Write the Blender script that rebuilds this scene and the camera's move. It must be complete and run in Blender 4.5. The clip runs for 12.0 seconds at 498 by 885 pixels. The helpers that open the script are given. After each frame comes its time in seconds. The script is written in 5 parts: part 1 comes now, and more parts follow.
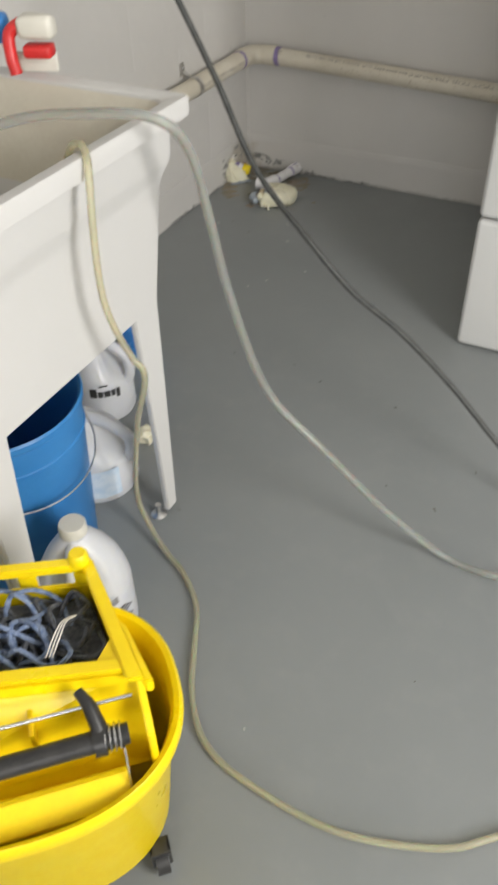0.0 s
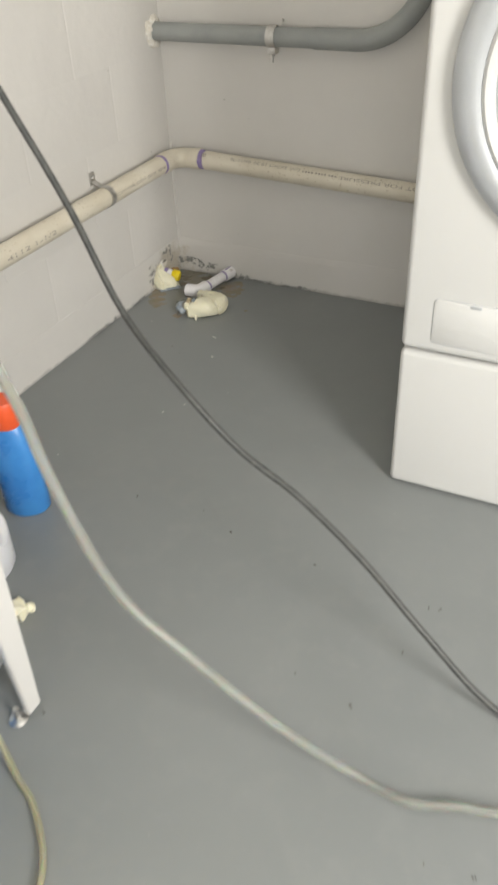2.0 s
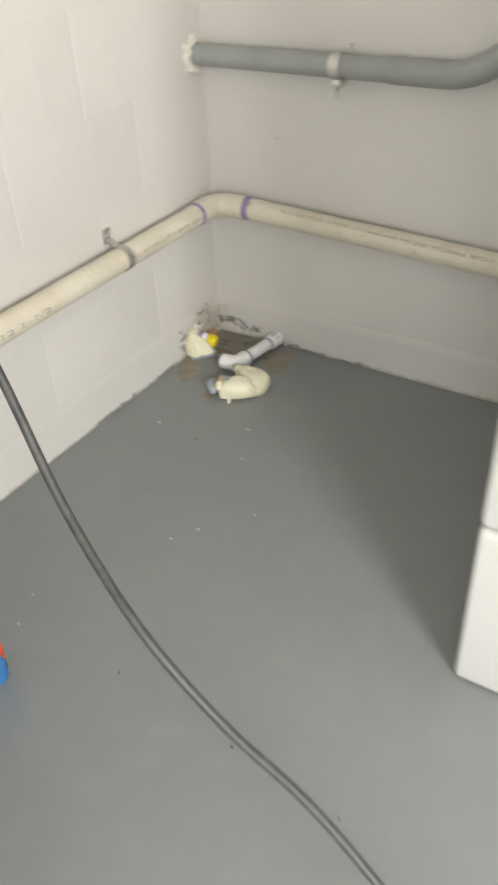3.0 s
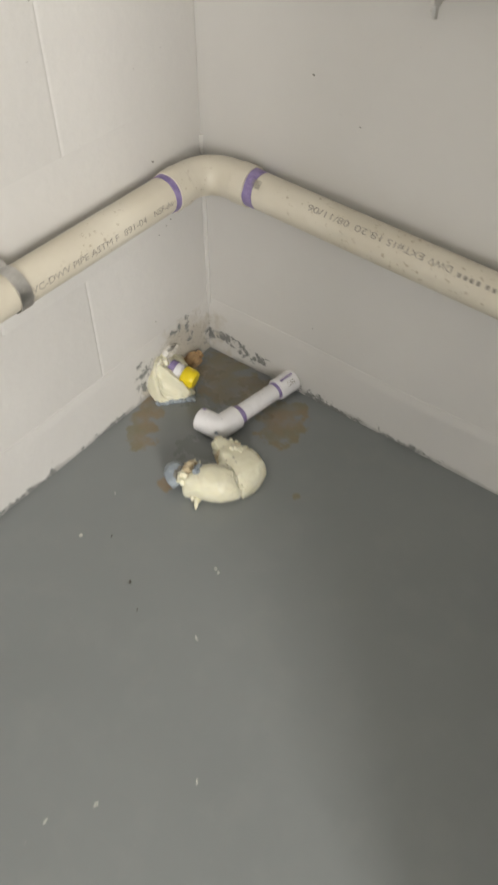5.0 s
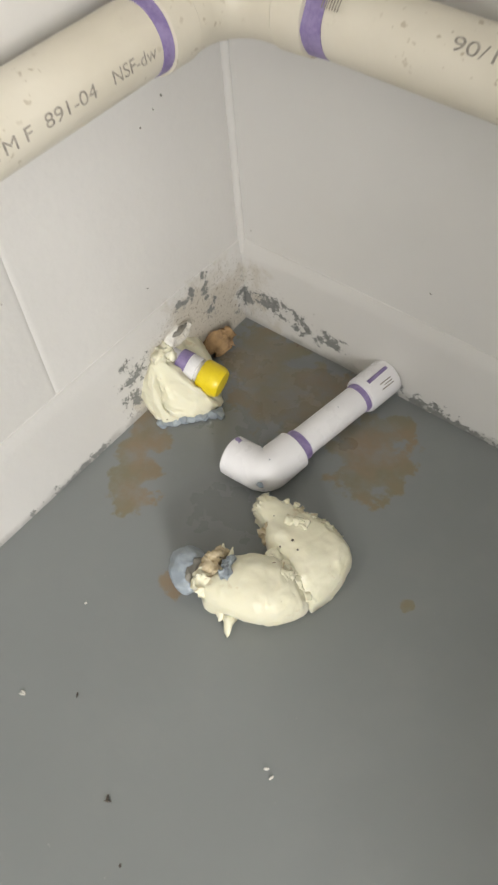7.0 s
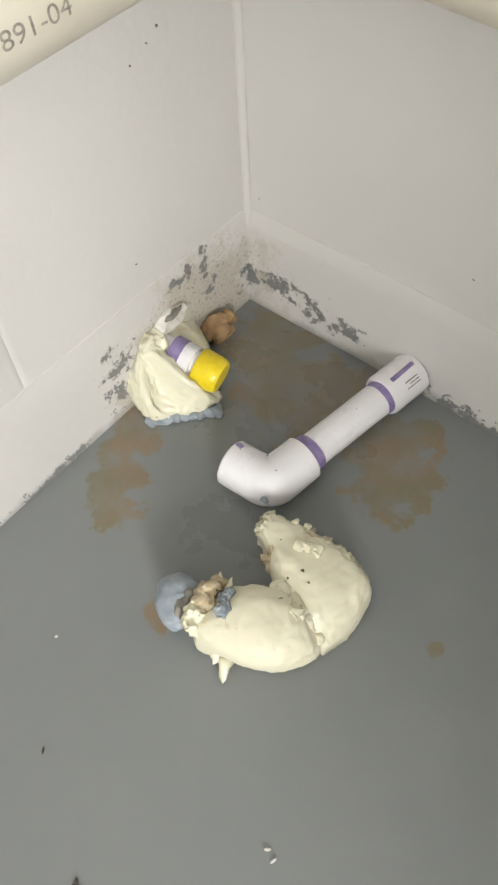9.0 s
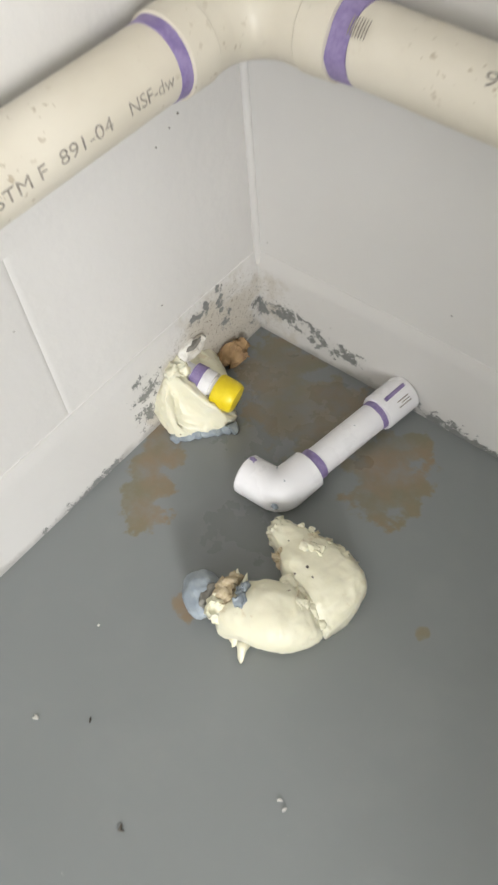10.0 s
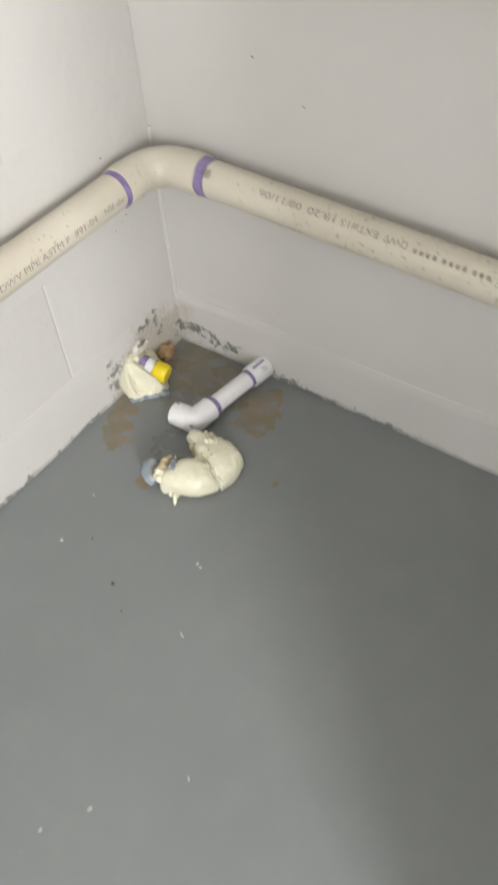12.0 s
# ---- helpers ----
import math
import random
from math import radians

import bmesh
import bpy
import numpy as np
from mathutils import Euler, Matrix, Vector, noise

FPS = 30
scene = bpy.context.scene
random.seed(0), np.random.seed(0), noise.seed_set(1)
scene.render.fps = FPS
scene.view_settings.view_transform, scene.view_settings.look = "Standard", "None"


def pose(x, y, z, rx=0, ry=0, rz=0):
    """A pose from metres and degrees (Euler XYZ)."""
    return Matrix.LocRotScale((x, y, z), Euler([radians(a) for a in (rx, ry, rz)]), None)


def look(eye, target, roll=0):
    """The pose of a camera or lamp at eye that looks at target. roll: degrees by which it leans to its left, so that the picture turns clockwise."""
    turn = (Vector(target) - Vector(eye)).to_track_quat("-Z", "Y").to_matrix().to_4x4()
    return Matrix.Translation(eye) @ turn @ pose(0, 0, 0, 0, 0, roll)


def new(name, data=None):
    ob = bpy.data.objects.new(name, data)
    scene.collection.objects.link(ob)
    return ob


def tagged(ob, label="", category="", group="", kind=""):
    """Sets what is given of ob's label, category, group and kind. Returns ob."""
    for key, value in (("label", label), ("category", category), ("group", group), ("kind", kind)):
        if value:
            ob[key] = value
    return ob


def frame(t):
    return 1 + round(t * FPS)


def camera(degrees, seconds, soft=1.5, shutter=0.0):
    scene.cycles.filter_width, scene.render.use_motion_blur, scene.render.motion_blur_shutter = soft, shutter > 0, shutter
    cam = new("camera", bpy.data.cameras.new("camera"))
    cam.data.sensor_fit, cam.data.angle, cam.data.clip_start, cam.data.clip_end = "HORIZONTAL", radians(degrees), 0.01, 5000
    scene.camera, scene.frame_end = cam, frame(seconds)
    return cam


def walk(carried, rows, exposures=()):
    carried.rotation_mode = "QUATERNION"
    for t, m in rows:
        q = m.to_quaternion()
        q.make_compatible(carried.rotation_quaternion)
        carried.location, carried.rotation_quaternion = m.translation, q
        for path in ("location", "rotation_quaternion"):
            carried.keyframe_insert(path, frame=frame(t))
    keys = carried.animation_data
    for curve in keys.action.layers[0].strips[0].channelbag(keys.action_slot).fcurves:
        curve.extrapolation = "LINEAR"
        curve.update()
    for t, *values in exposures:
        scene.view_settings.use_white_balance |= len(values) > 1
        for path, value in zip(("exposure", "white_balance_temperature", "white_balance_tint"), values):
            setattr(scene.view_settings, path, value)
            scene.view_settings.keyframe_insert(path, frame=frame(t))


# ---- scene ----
cam = camera(35.1, 12.0, soft=2.5, shutter=0.5)
PATH = [
    (0, (1.377, -2.642, 1.18), (0.667, -1.312, -0.134), -1.6),
    (0.5, (1.394, -2.628, 1.2), (0.725, -1.209, -0.041), -1.1),
    (1, (1.411, -2.565, 1.198), (0.731, -1.131, -0.019), -1.5),
    (1.5, (1.444, -2.436, 1.196), (0.702, -1.017, -0.003), -2.6),
    (2, (1.42, -2.261, 1.169), (0.676, -0.834, -0.018), -2.6),
    (2.5, (1.326, -2.004, 1.174), (0.574, -0.578, -0.011), -2.6),
    (3, (1.245, -1.739, 1.159), (0.353, -0.41, -0.04), -3.1),
    (3.2, (1.209, -1.658, 1.149), (0.253, -0.389, -0.065), -3.1),
    (4.8, (0.857, -1.033, 1.07), (0.052, 0.097, -0.371), 0.7),
    (5, (0.812, -0.917, 1.033), (-0.023, 0.152, -0.437), -0.2),
    (5.5, (0.714, -0.783, 1.02), (-0.161, 0.232, -0.465), -2.0),
    (6, (0.602, -0.747, 0.958), (-0.279, 0.241, -0.541), -3.7),
    (6.5, (0.518, -0.633, 0.815), (-0.315, 0.329, -0.728), -4.7),
    (7, (0.477, -0.524, 0.688), (-0.343, 0.339, -0.918), -6.0),
    (9, (0.405, -0.461, 0.611), (-0.361, 0.373, -1.038), -3.9),
    (9.5, (0.406, -0.464, 0.63), (-0.354, 0.367, -1.023), -3.8),
    (10, (0.443, -0.491, 0.708), (-0.357, 0.311, -0.941), -6.6),
    (10.5, (0.502, -0.572, 0.831), (-0.27, 0.378, -0.75), -3.3),
    (11, (0.581, -0.733, 0.976), (-0.144, 0.381, -0.518), 0.1),
    (11.5, (0.689, -0.829, 1.035), (-0.067, 0.288, -0.441), -0.0),
    (12, (0.842, -0.868, 1.038), (0.017, 0.157, -0.469), -5.3),
]
walk(cam, [(t, look(eye, target, roll)) for t, eye, target, roll in PATH],
     exposures=[(0.0, -0.47, 6500, 10), (0.5, -0.28, 6550, 10), (1.0, -0.18, 6600, 9), (1.5, -0.17, 6650, 9), (2.5, 0.18, 6650, 9), (3.0, 0.24, 6600, 9), (5.0, 0.16, 6600, 10), (5.5, 0.36, 6600, 10), (6.5, 0.34, 6400, 9), (7.0, 0.46, 6450, 10), (9.5, 0.60, 6350, 10), (10.5, 0.62, 6150, 10), (12.0, 0.48, 6300, 11)])

# ---- light ----
world = bpy.data.worlds.new("world")
scene.world = world
world.use_nodes = True
wn, wl = world.node_tree.nodes, world.node_tree.links
sky = wn.new("ShaderNodeTexSky")
sky.sky_type, sky.sun_disc = "NISHITA", False
sky.sun_elevation, sky.sun_rotation = radians(40), radians(150)
wn["Background"].inputs["Strength"].default_value = 0.12
wl.new(sky.outputs["Color"], wn["Background"].inputs["Color"])


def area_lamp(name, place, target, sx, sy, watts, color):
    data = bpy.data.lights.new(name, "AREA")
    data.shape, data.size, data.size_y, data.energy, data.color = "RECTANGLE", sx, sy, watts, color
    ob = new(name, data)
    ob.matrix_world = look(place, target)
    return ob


# Daylight through the doorway in the east wall, plus an added south-wall fill lamp.
area_lamp("doorway_daylight", (3.22, -2.62, 1.45), (0.3, -0.9, 0.25), 0.80, 1.20, 100, (1.0, 0.975, 0.935))
area_lamp("south_fill", (2.1, -4.66, 1.12), (0.6, 0.0, 0.8), 1.5, 0.95, 37, (1.0, 0.98, 0.95))


# ---- materials ----
def shader(name):
    m = bpy.data.materials.new(name)
    m.use_nodes = True
    nt = m.node_tree
    return m, nt, nt.nodes["Principled BSDF"]


def coords(nt, world_space=False):
    if world_space:
        return nt.nodes.new("ShaderNodeNewGeometry").outputs["Position"]
    return nt.nodes.new("ShaderNodeTexCoord").outputs["Object"]


def noise_node(nt, at, scale, detail=4.0, rough=0.55):
    n = nt.nodes.new("ShaderNodeTexNoise")
    n.inputs["Scale"].default_value, n.inputs["Detail"].default_value, n.inputs["Roughness"].default_value = scale, detail, rough
    nt.links.new(at, n.inputs["Vector"])
    return n.outputs["Fac"]


def calc(nt, kind, a, b=0.0, c=0.0, clamp=False):
    n = nt.nodes.new("ShaderNodeMath")
    n.operation, n.use_clamp = kind, clamp
    for slot, v in zip(n.inputs, (a, b, c)):
        if isinstance(v, (int, float)):
            slot.default_value = v
        else:
            nt.links.new(v, slot)
    return n.outputs[0]


def ramp(nt, v, lo, hi, a=0.0, b=1.0):
    n = nt.nodes.new("ShaderNodeMapRange")
    n.interpolation_type = "SMOOTHSTEP"
    for key, val in zip(("Value", "From Min", "From Max", "To Min", "To Max"), (v, lo, hi, a, b)):
        if isinstance(val, (int, float)):
            n.inputs[key].default_value = val
        else:
            nt.links.new(val, n.inputs[key])
    return n.outputs["Result"]


def blend(nt, fac, a, b):
    n = nt.nodes.new("ShaderNodeMix")
    n.data_type = "RGBA"
    for slot, v in ((n.inputs[0], fac), (n.inputs[6], a), (n.inputs[7], b)):
        if isinstance(v, (int, float)):
            slot.default_value = v
        elif isinstance(v, tuple):
            slot.default_value = (*v, 1.0)
        else:
            nt.links.new(v, slot)
    return n.outputs[2]


def bump(nt, bsdf, height, strength, distance):
    n = nt.nodes.new("ShaderNodeBump")
    n.inputs["Strength"].default_value, n.inputs["Distance"].default_value = strength, distance
    nt.links.new(height, n.inputs["Height"])
    nt.links.new(n.outputs["Normal"], bsdf.inputs["Normal"])


def near(nt, at, centre, size, stretch=(1, 1, 1)):
    """1 at the centre, falling to 0 at that distance."""
    sub = nt.nodes.new("ShaderNodeVectorMath")
    sub.operation = "SUBTRACT"
    sub.inputs[1].default_value = centre
    nt.links.new(at, sub.inputs[0])
    mul = nt.nodes.new("ShaderNodeVectorMath")
    mul.operation = "MULTIPLY"
    mul.inputs[1].default_value = stretch
    nt.links.new(sub.outputs[0], mul.inputs[0])
    ln = nt.nodes.new("ShaderNodeVectorMath")
    ln.operation = "LENGTH"
    nt.links.new(mul.outputs[0], ln.inputs[0])
    return calc(nt, "SUBTRACT", 1.0, calc(nt, "DIVIDE", ln.outputs["Value"], size), clamp=True)


def spots(nt, at, places):
    """The strongest of several near() fields; places: (centre, size, stretch)."""
    best = None
    for centre, size, stretch in places:
        v = near(nt, at, centre, size, stretch)
        best = v if best is None else calc(nt, "MAXIMUM", best, v)
    return best


def surface(name, c1, c2, scale=20.0, rough=(0.4, 0.5), metal=0.0, fine=300.0, depth=0.0005, strength=0.15, sss=0.0, specular=0.5):
    """A plain stuff: two close colours mottled at one scale, fine relief at another."""
    m, nt, b = shader(name)
    at = coords(nt)
    big, small = noise_node(nt, at, scale, 5), noise_node(nt, at, fine, 3)
    mixed = calc(nt, "ADD", calc(nt, "MULTIPLY", big, 0.75), calc(nt, "MULTIPLY", small, 0.25))
    nt.links.new(blend(nt, ramp(nt, mixed, 0.35, 0.65), c1, c2), b.inputs["Base Color"])
    nt.links.new(ramp(nt, big, 0.3, 0.7, rough[0], rough[1]), b.inputs["Roughness"])
    b.inputs["Metallic"].default_value, b.inputs["Specular IOR Level"].default_value = metal, specular
    if sss:
        b.inputs["Subsurface Weight"].default_value = sss
        b.inputs["Subsurface Radius"].default_value = (0.01, 0.008, 0.005)
    bump(nt, b, small, strength, depth)
    return m


def wall_paint(name, tint):
    """Thick off-white paint on blockwork, flaking to dark grey and mouldy low down in the corner."""
    m, nt, b = shader(name)
    at = coords(nt, True)
    cloud, roll, grit = noise_node(nt, at, 1.6, 5), noise_node(nt, at, 30, 6, 0.62), noise_node(nt, at, 260, 4, 0.65)
    paint = blend(nt, ramp(nt, cloud, 0.3, 0.7), tint, tuple(v * 0.93 for v in tint))
    pits = ramp(nt, noise_node(nt, at, 95, 2, 0.4), 0.785, 0.81)
    paint = blend(nt, calc(nt, "MULTIPLY", pits, 0.55), paint, (0.30, 0.27, 0.24))
    # Grime on the lowest hand's width, a darker foot line, then flaked spots.
    z = nt.nodes.new("ShaderNodeSeparateXYZ")
    nt.links.new(at, z.inputs[0])
    low = spots(nt, at, (((0.0, -0.08, 0.045), 0.13, (1, 1, 1.3)), ((0.0, -0.16, 0.01), 0.07, (1, 1, 1.3))))
    dirt = calc(nt, "MULTIPLY", ramp(nt, calc(nt, "ADD", low, calc(nt, "MULTIPLY", calc(nt, "SUBTRACT", roll, 0.5), 1.3)), 0.25, 0.55), 0.62)
    paint = blend(nt, dirt, paint, (0.46, 0.41, 0.32))
    mould = calc(nt, "MULTIPLY", ramp(nt, noise_node(nt, at, 330, 4, 0.7), 0.56, 0.64), ramp(nt, low, 0.15, 0.5))
    paint = blend(nt, calc(nt, "MULTIPLY", mould, 0.75), paint, (0.20, 0.17, 0.12))
    # Dark grey along the bottom centimetre, ragged at its upper edge.
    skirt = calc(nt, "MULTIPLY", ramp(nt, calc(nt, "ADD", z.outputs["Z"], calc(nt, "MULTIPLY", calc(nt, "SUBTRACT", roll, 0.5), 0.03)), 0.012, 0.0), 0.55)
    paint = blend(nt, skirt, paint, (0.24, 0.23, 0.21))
    flake = spots(nt, at, (((0.0, -0.066, 0.096), 0.034, (1, 2.2, 0.8)), ((0.0, -0.062, 0.060), 0.026, (1, 1.2, 1.1)), ((0.0, -0.095, 0.100), 0.024, (1, 0.9, 1.2)), ((0.0, -0.110, 0.101), 0.014, (1, 0.8, 1.3)),
                           ((0.0, -0.190, 0.062), 0.044, (1, 1.1, 0.9)), ((0.0, -0.197, 0.036), 0.040, (1, 1.2, 1.0)),
                           ((0.004, 0.0, 0.036), 0.040, (1.2, 1, 0.9)), ((0.040, 0.0, 0.042), 0.046, (0.8, 1, 1.5)), ((0.084, 0.0, 0.030), 0.040, (0.8, 1, 1.4)), ((0.128, 0.0, 0.030), 0.034, (0.8, 1, 1.6)),
                           ((0.25, 0.0, 0.004), 0.07, (0.6, 1, 2.6)), ((0.31, 0.0, 0.0), 0.08, (0.5, 1, 3.4)), ((0.45, 0.0, 0.0), 0.08, (0.5, 1, 3.6)), ((0.0, -0.5, 0.0), 0.07, (1, 0.4, 3)), ((0.0, -0.30, 0.0), 0.06, (1, 0.5, 3))))
    tear = noise_node(nt, at, 75, 8, 0.72)
    hole = ramp(nt, calc(nt, "ADD", calc(nt, "MULTIPLY", flake, 0.8), calc(nt, "MULTIPLY", calc(nt, "SUBTRACT", tear, 0.5), 2.6)), 0.52, 0.58)
    hole = calc(nt, "MULTIPLY", hole, ramp(nt, flake, 0.0, 0.12))
    nt.links.new(blend(nt, hole, paint, blend(nt, grit, (0.13, 0.135, 0.135), (0.30, 0.30, 0.28))), b.inputs["Base Color"])
    nt.links.new(ramp(nt, roll, 0.3, 0.7, 0.34, 0.54), b.inputs["Roughness"])
    wave = noise_node(nt, at, 11, 4, 0.5)
    height = calc(nt, "ADD", calc(nt, "MULTIPLY", wave, 1.5), calc(nt, "MULTIPLY", roll, 0.38))
    height = calc(nt, "ADD", height, calc(nt, "MULTIPLY", grit, calc(nt, "ADD", 0.05, calc(nt, "MULTIPLY", low, 0.7))))
    height = calc(nt, "SUBTRACT", height, calc(nt, "ADD", hole, calc(nt, "MULTIPLY", pits, 0.6)))
    bump(nt, b, height, 0.42, 0.004)
    return m


def floor_paint():
    """Grey satin floor paint on concrete, with scuffs, dust and rusty brown water stains by the corner."""
    m, nt, b = shader("grey_floor_paint")
    at = coords(nt, True)
    cloud, mid, grit = noise_node(nt, at, 1.3, 6), noise_node(nt, at, 14, 6, 0.6), noise_node(nt, at, 220, 4)
    base = blend(nt, ramp(nt, cloud, 0.3, 0.7), (0.206, 0.220, 0.222), (0.232, 0.245, 0.244))
    base = blend(nt, calc(nt, "MULTIPLY", ramp(nt, mid, 0.45, 0.75), 0.35), base, (0.262, 0.273, 0.268))
    dust = ramp(nt, noise_node(nt, at, 95, 3, 0.5), 0.74, 0.78)
    base = blend(nt, calc(nt, "MULTIPLY", dust, 0.35), base, (0.42, 0.42, 0.40))
    edge = noise_node(nt, at, 34, 7, 0.62)
    field = spots(nt, at, (((0.052, -0.262, 0), 0.056, (1.3, 0.9, 1)), ((0.033, -0.238, 0), 0.040, (1, 1, 1)), ((0.070, -0.280, 0), 0.044, (1, 1.2, 1)), ((0.047, -0.214, 0), 0.026, (1, 1, 1)),
                           ((0.250, -0.100, 0), 0.072, (1.1, 0.8, 1)), ((0.225, -0.085, 0), 0.06, (1, 1, 1)), ((0.235, -0.055, 0), 0.05, (1, 1, 1)), ((0.12, -0.080, 0), 0.11, (0.9, 1.1, 1)),
                           ((0.06, -0.045, 0), 0.08, (1, 1, 1)), ((0.150, -0.045, 0), 0.07, (1, 1.2, 1)), ((0.02, -0.20, 0), 0.05, (1, 1, 1)),
                           ((0.172, -0.325, 0), 0.030, (1, 1, 1)), ((0.363, -0.215, 0), 0.011, (1, 0.7, 1)), ((1.50, -1.36, 0), 0.06, (0.5, 1.4, 1))))
    stain = ramp(nt, calc(nt, "ADD", field, calc(nt, "MULTIPLY", calc(nt, "SUBTRACT", edge, 0.5), 1.7)), 0.37, 0.54)
    stain = calc(nt, "MULTIPLY", stain, ramp(nt, field, 0.0, 0.12))
    rust = blend(nt, ramp(nt, mid, 0.35, 0.65), (0.258, 0.185, 0.112), (0.205, 0.178, 0.103))
    base = blend(nt, calc(nt, "MULTIPLY", stain, ramp(nt, edge, 0.3, 0.62, 0.30, 0.88)), base, rust)
    damp = spots(nt, at, (((0.11, -0.10, 0), 0.24, (1, 1, 1)), ((0.16, -0.24, 0), 0.10, (1, 1, 1))))
    damp = ramp(nt, calc(nt, "ADD", damp, calc(nt, "MULTIPLY", calc(nt, "SUBTRACT", mid, 0.5), 0.7)), 0.25, 0.7)
    base = blend(nt, calc(nt, "MULTIPLY", damp, 0.30), base, (0.14, 0.145, 0.135))
    nt.links.new(base, b.inputs["Base Color"])
    gloss = calc(nt, "SUBTRACT", ramp(nt, mid, 0.3, 0.7, 0.30, 0.44), calc(nt, "MULTIPLY", damp, 0.10))
    nt.links.new(gloss, b.inputs["Roughness"])
    bump(nt, b, calc(nt, "ADD", calc(nt, "MULTIPLY", mid, 0.7), calc(nt, "MULTIPLY", grit, 0.15)), 0.16, 0.003)
    return m


def clear_plastic(name, color, rough, alpha):
    m, nt, b = shader(name)
    b.inputs["Base Color"].default_value = (*color, 1)
    b.inputs["Roughness"].default_value = rough
    b.inputs["Transmission Weight"].default_value = alpha
    b.inputs["IOR"].default_value = 1.3
    b.inputs["Subsurface Weight"].default_value = 0.2
    at = coords(nt)
    bump(nt, b, noise_node(nt, at, 60, 3), 0.1, 0.001)
    return m


def foam_stuff():
    """Cream expanding foam with a glossy skin, torn and pitted in places."""
    m, nt, b = shader("cream_foam")
    at = coords(nt, True)
    mid, fine = noise_node(nt, at, 42, 6, 0.6), noise_node(nt, at, 330, 4, 0.6)
    crust = spots(nt, at, (((0.212, -0.302, 0.045), 0.020, (1, 1, 1)), ((0.240, -0.208, 0.045), 0.018, (1, 1, 1)), ((0.272, -0.274, 0.048), 0.016, (1, 1, 1)), ((0.222, -0.246, 0.03), 0.018, (1, 1, 1)), ((0.02, -0.10, 0.06), 0.03, (1, 1, 1))))
    torn = ramp(nt, calc(nt, "ADD", mid, calc(nt, "MULTIPLY", crust, 0.28)), 0.63, 0.70)
    base = blend(nt, torn, (0.76, 0.73, 0.56), (0.66, 0.585, 0.41))
    holes = ramp(nt, noise_node(nt, at, 150, 2, 0.4), 0.76, 0.80)
    base = blend(nt, holes, base, (0.22, 0.16, 0.09))
    nt.links.new(base, b.inputs["Base Color"])
    nt.links.new(ramp(nt, torn, 0.0, 1.0, 0.33, 0.75), b.inputs["Roughness"])
    b.inputs["Subsurface Weight"].default_value = 0.15
    b.inputs["Subsurface Radius"].default_value = (0.006, 0.005, 0.003)
    height = calc(nt, "SUBTRACT", calc(nt, "ADD", calc(nt, "MULTIPLY", mid, 0.5), calc(nt, "MULTIPLY", calc(nt, "MULTIPLY", fine, torn), 0.5)), calc(nt, "ADD", calc(nt, "MULTIPLY", torn, 0.35), holes))
    bump(nt, b, height, 0.5, 0.003)
    return m


def pvc_stuff():
    """Yellowed white drain pipe with grime specks."""
    m, nt, b = shader("yellowed_pvc")
    at = coords(nt, True)
    cloud, speck = noise_node(nt, at, 7, 6), noise_node(nt, at, 130, 3, 0.5)
    base = blend(nt, ramp(nt, cloud, 0.3, 0.7), (0.68, 0.635, 0.535), (0.61, 0.56, 0.455))
    patch = ramp(nt, noise_node(nt, at, 9, 2), 0.44, 0.56)
    base = blend(nt, calc(nt, "MULTIPLY", calc(nt, "MULTIPLY", ramp(nt, speck, 0.62, 0.68), patch), 0.6), base, (0.34, 0.27, 0.17))
    nt.links.new(base, b.inputs["Base Color"])
    nt.links.new(ramp(nt, cloud, 0.3, 0.7, 0.30, 0.46), b.inputs["Roughness"])
    bump(nt, b, speck, 0.06, 0.0006)
    return m


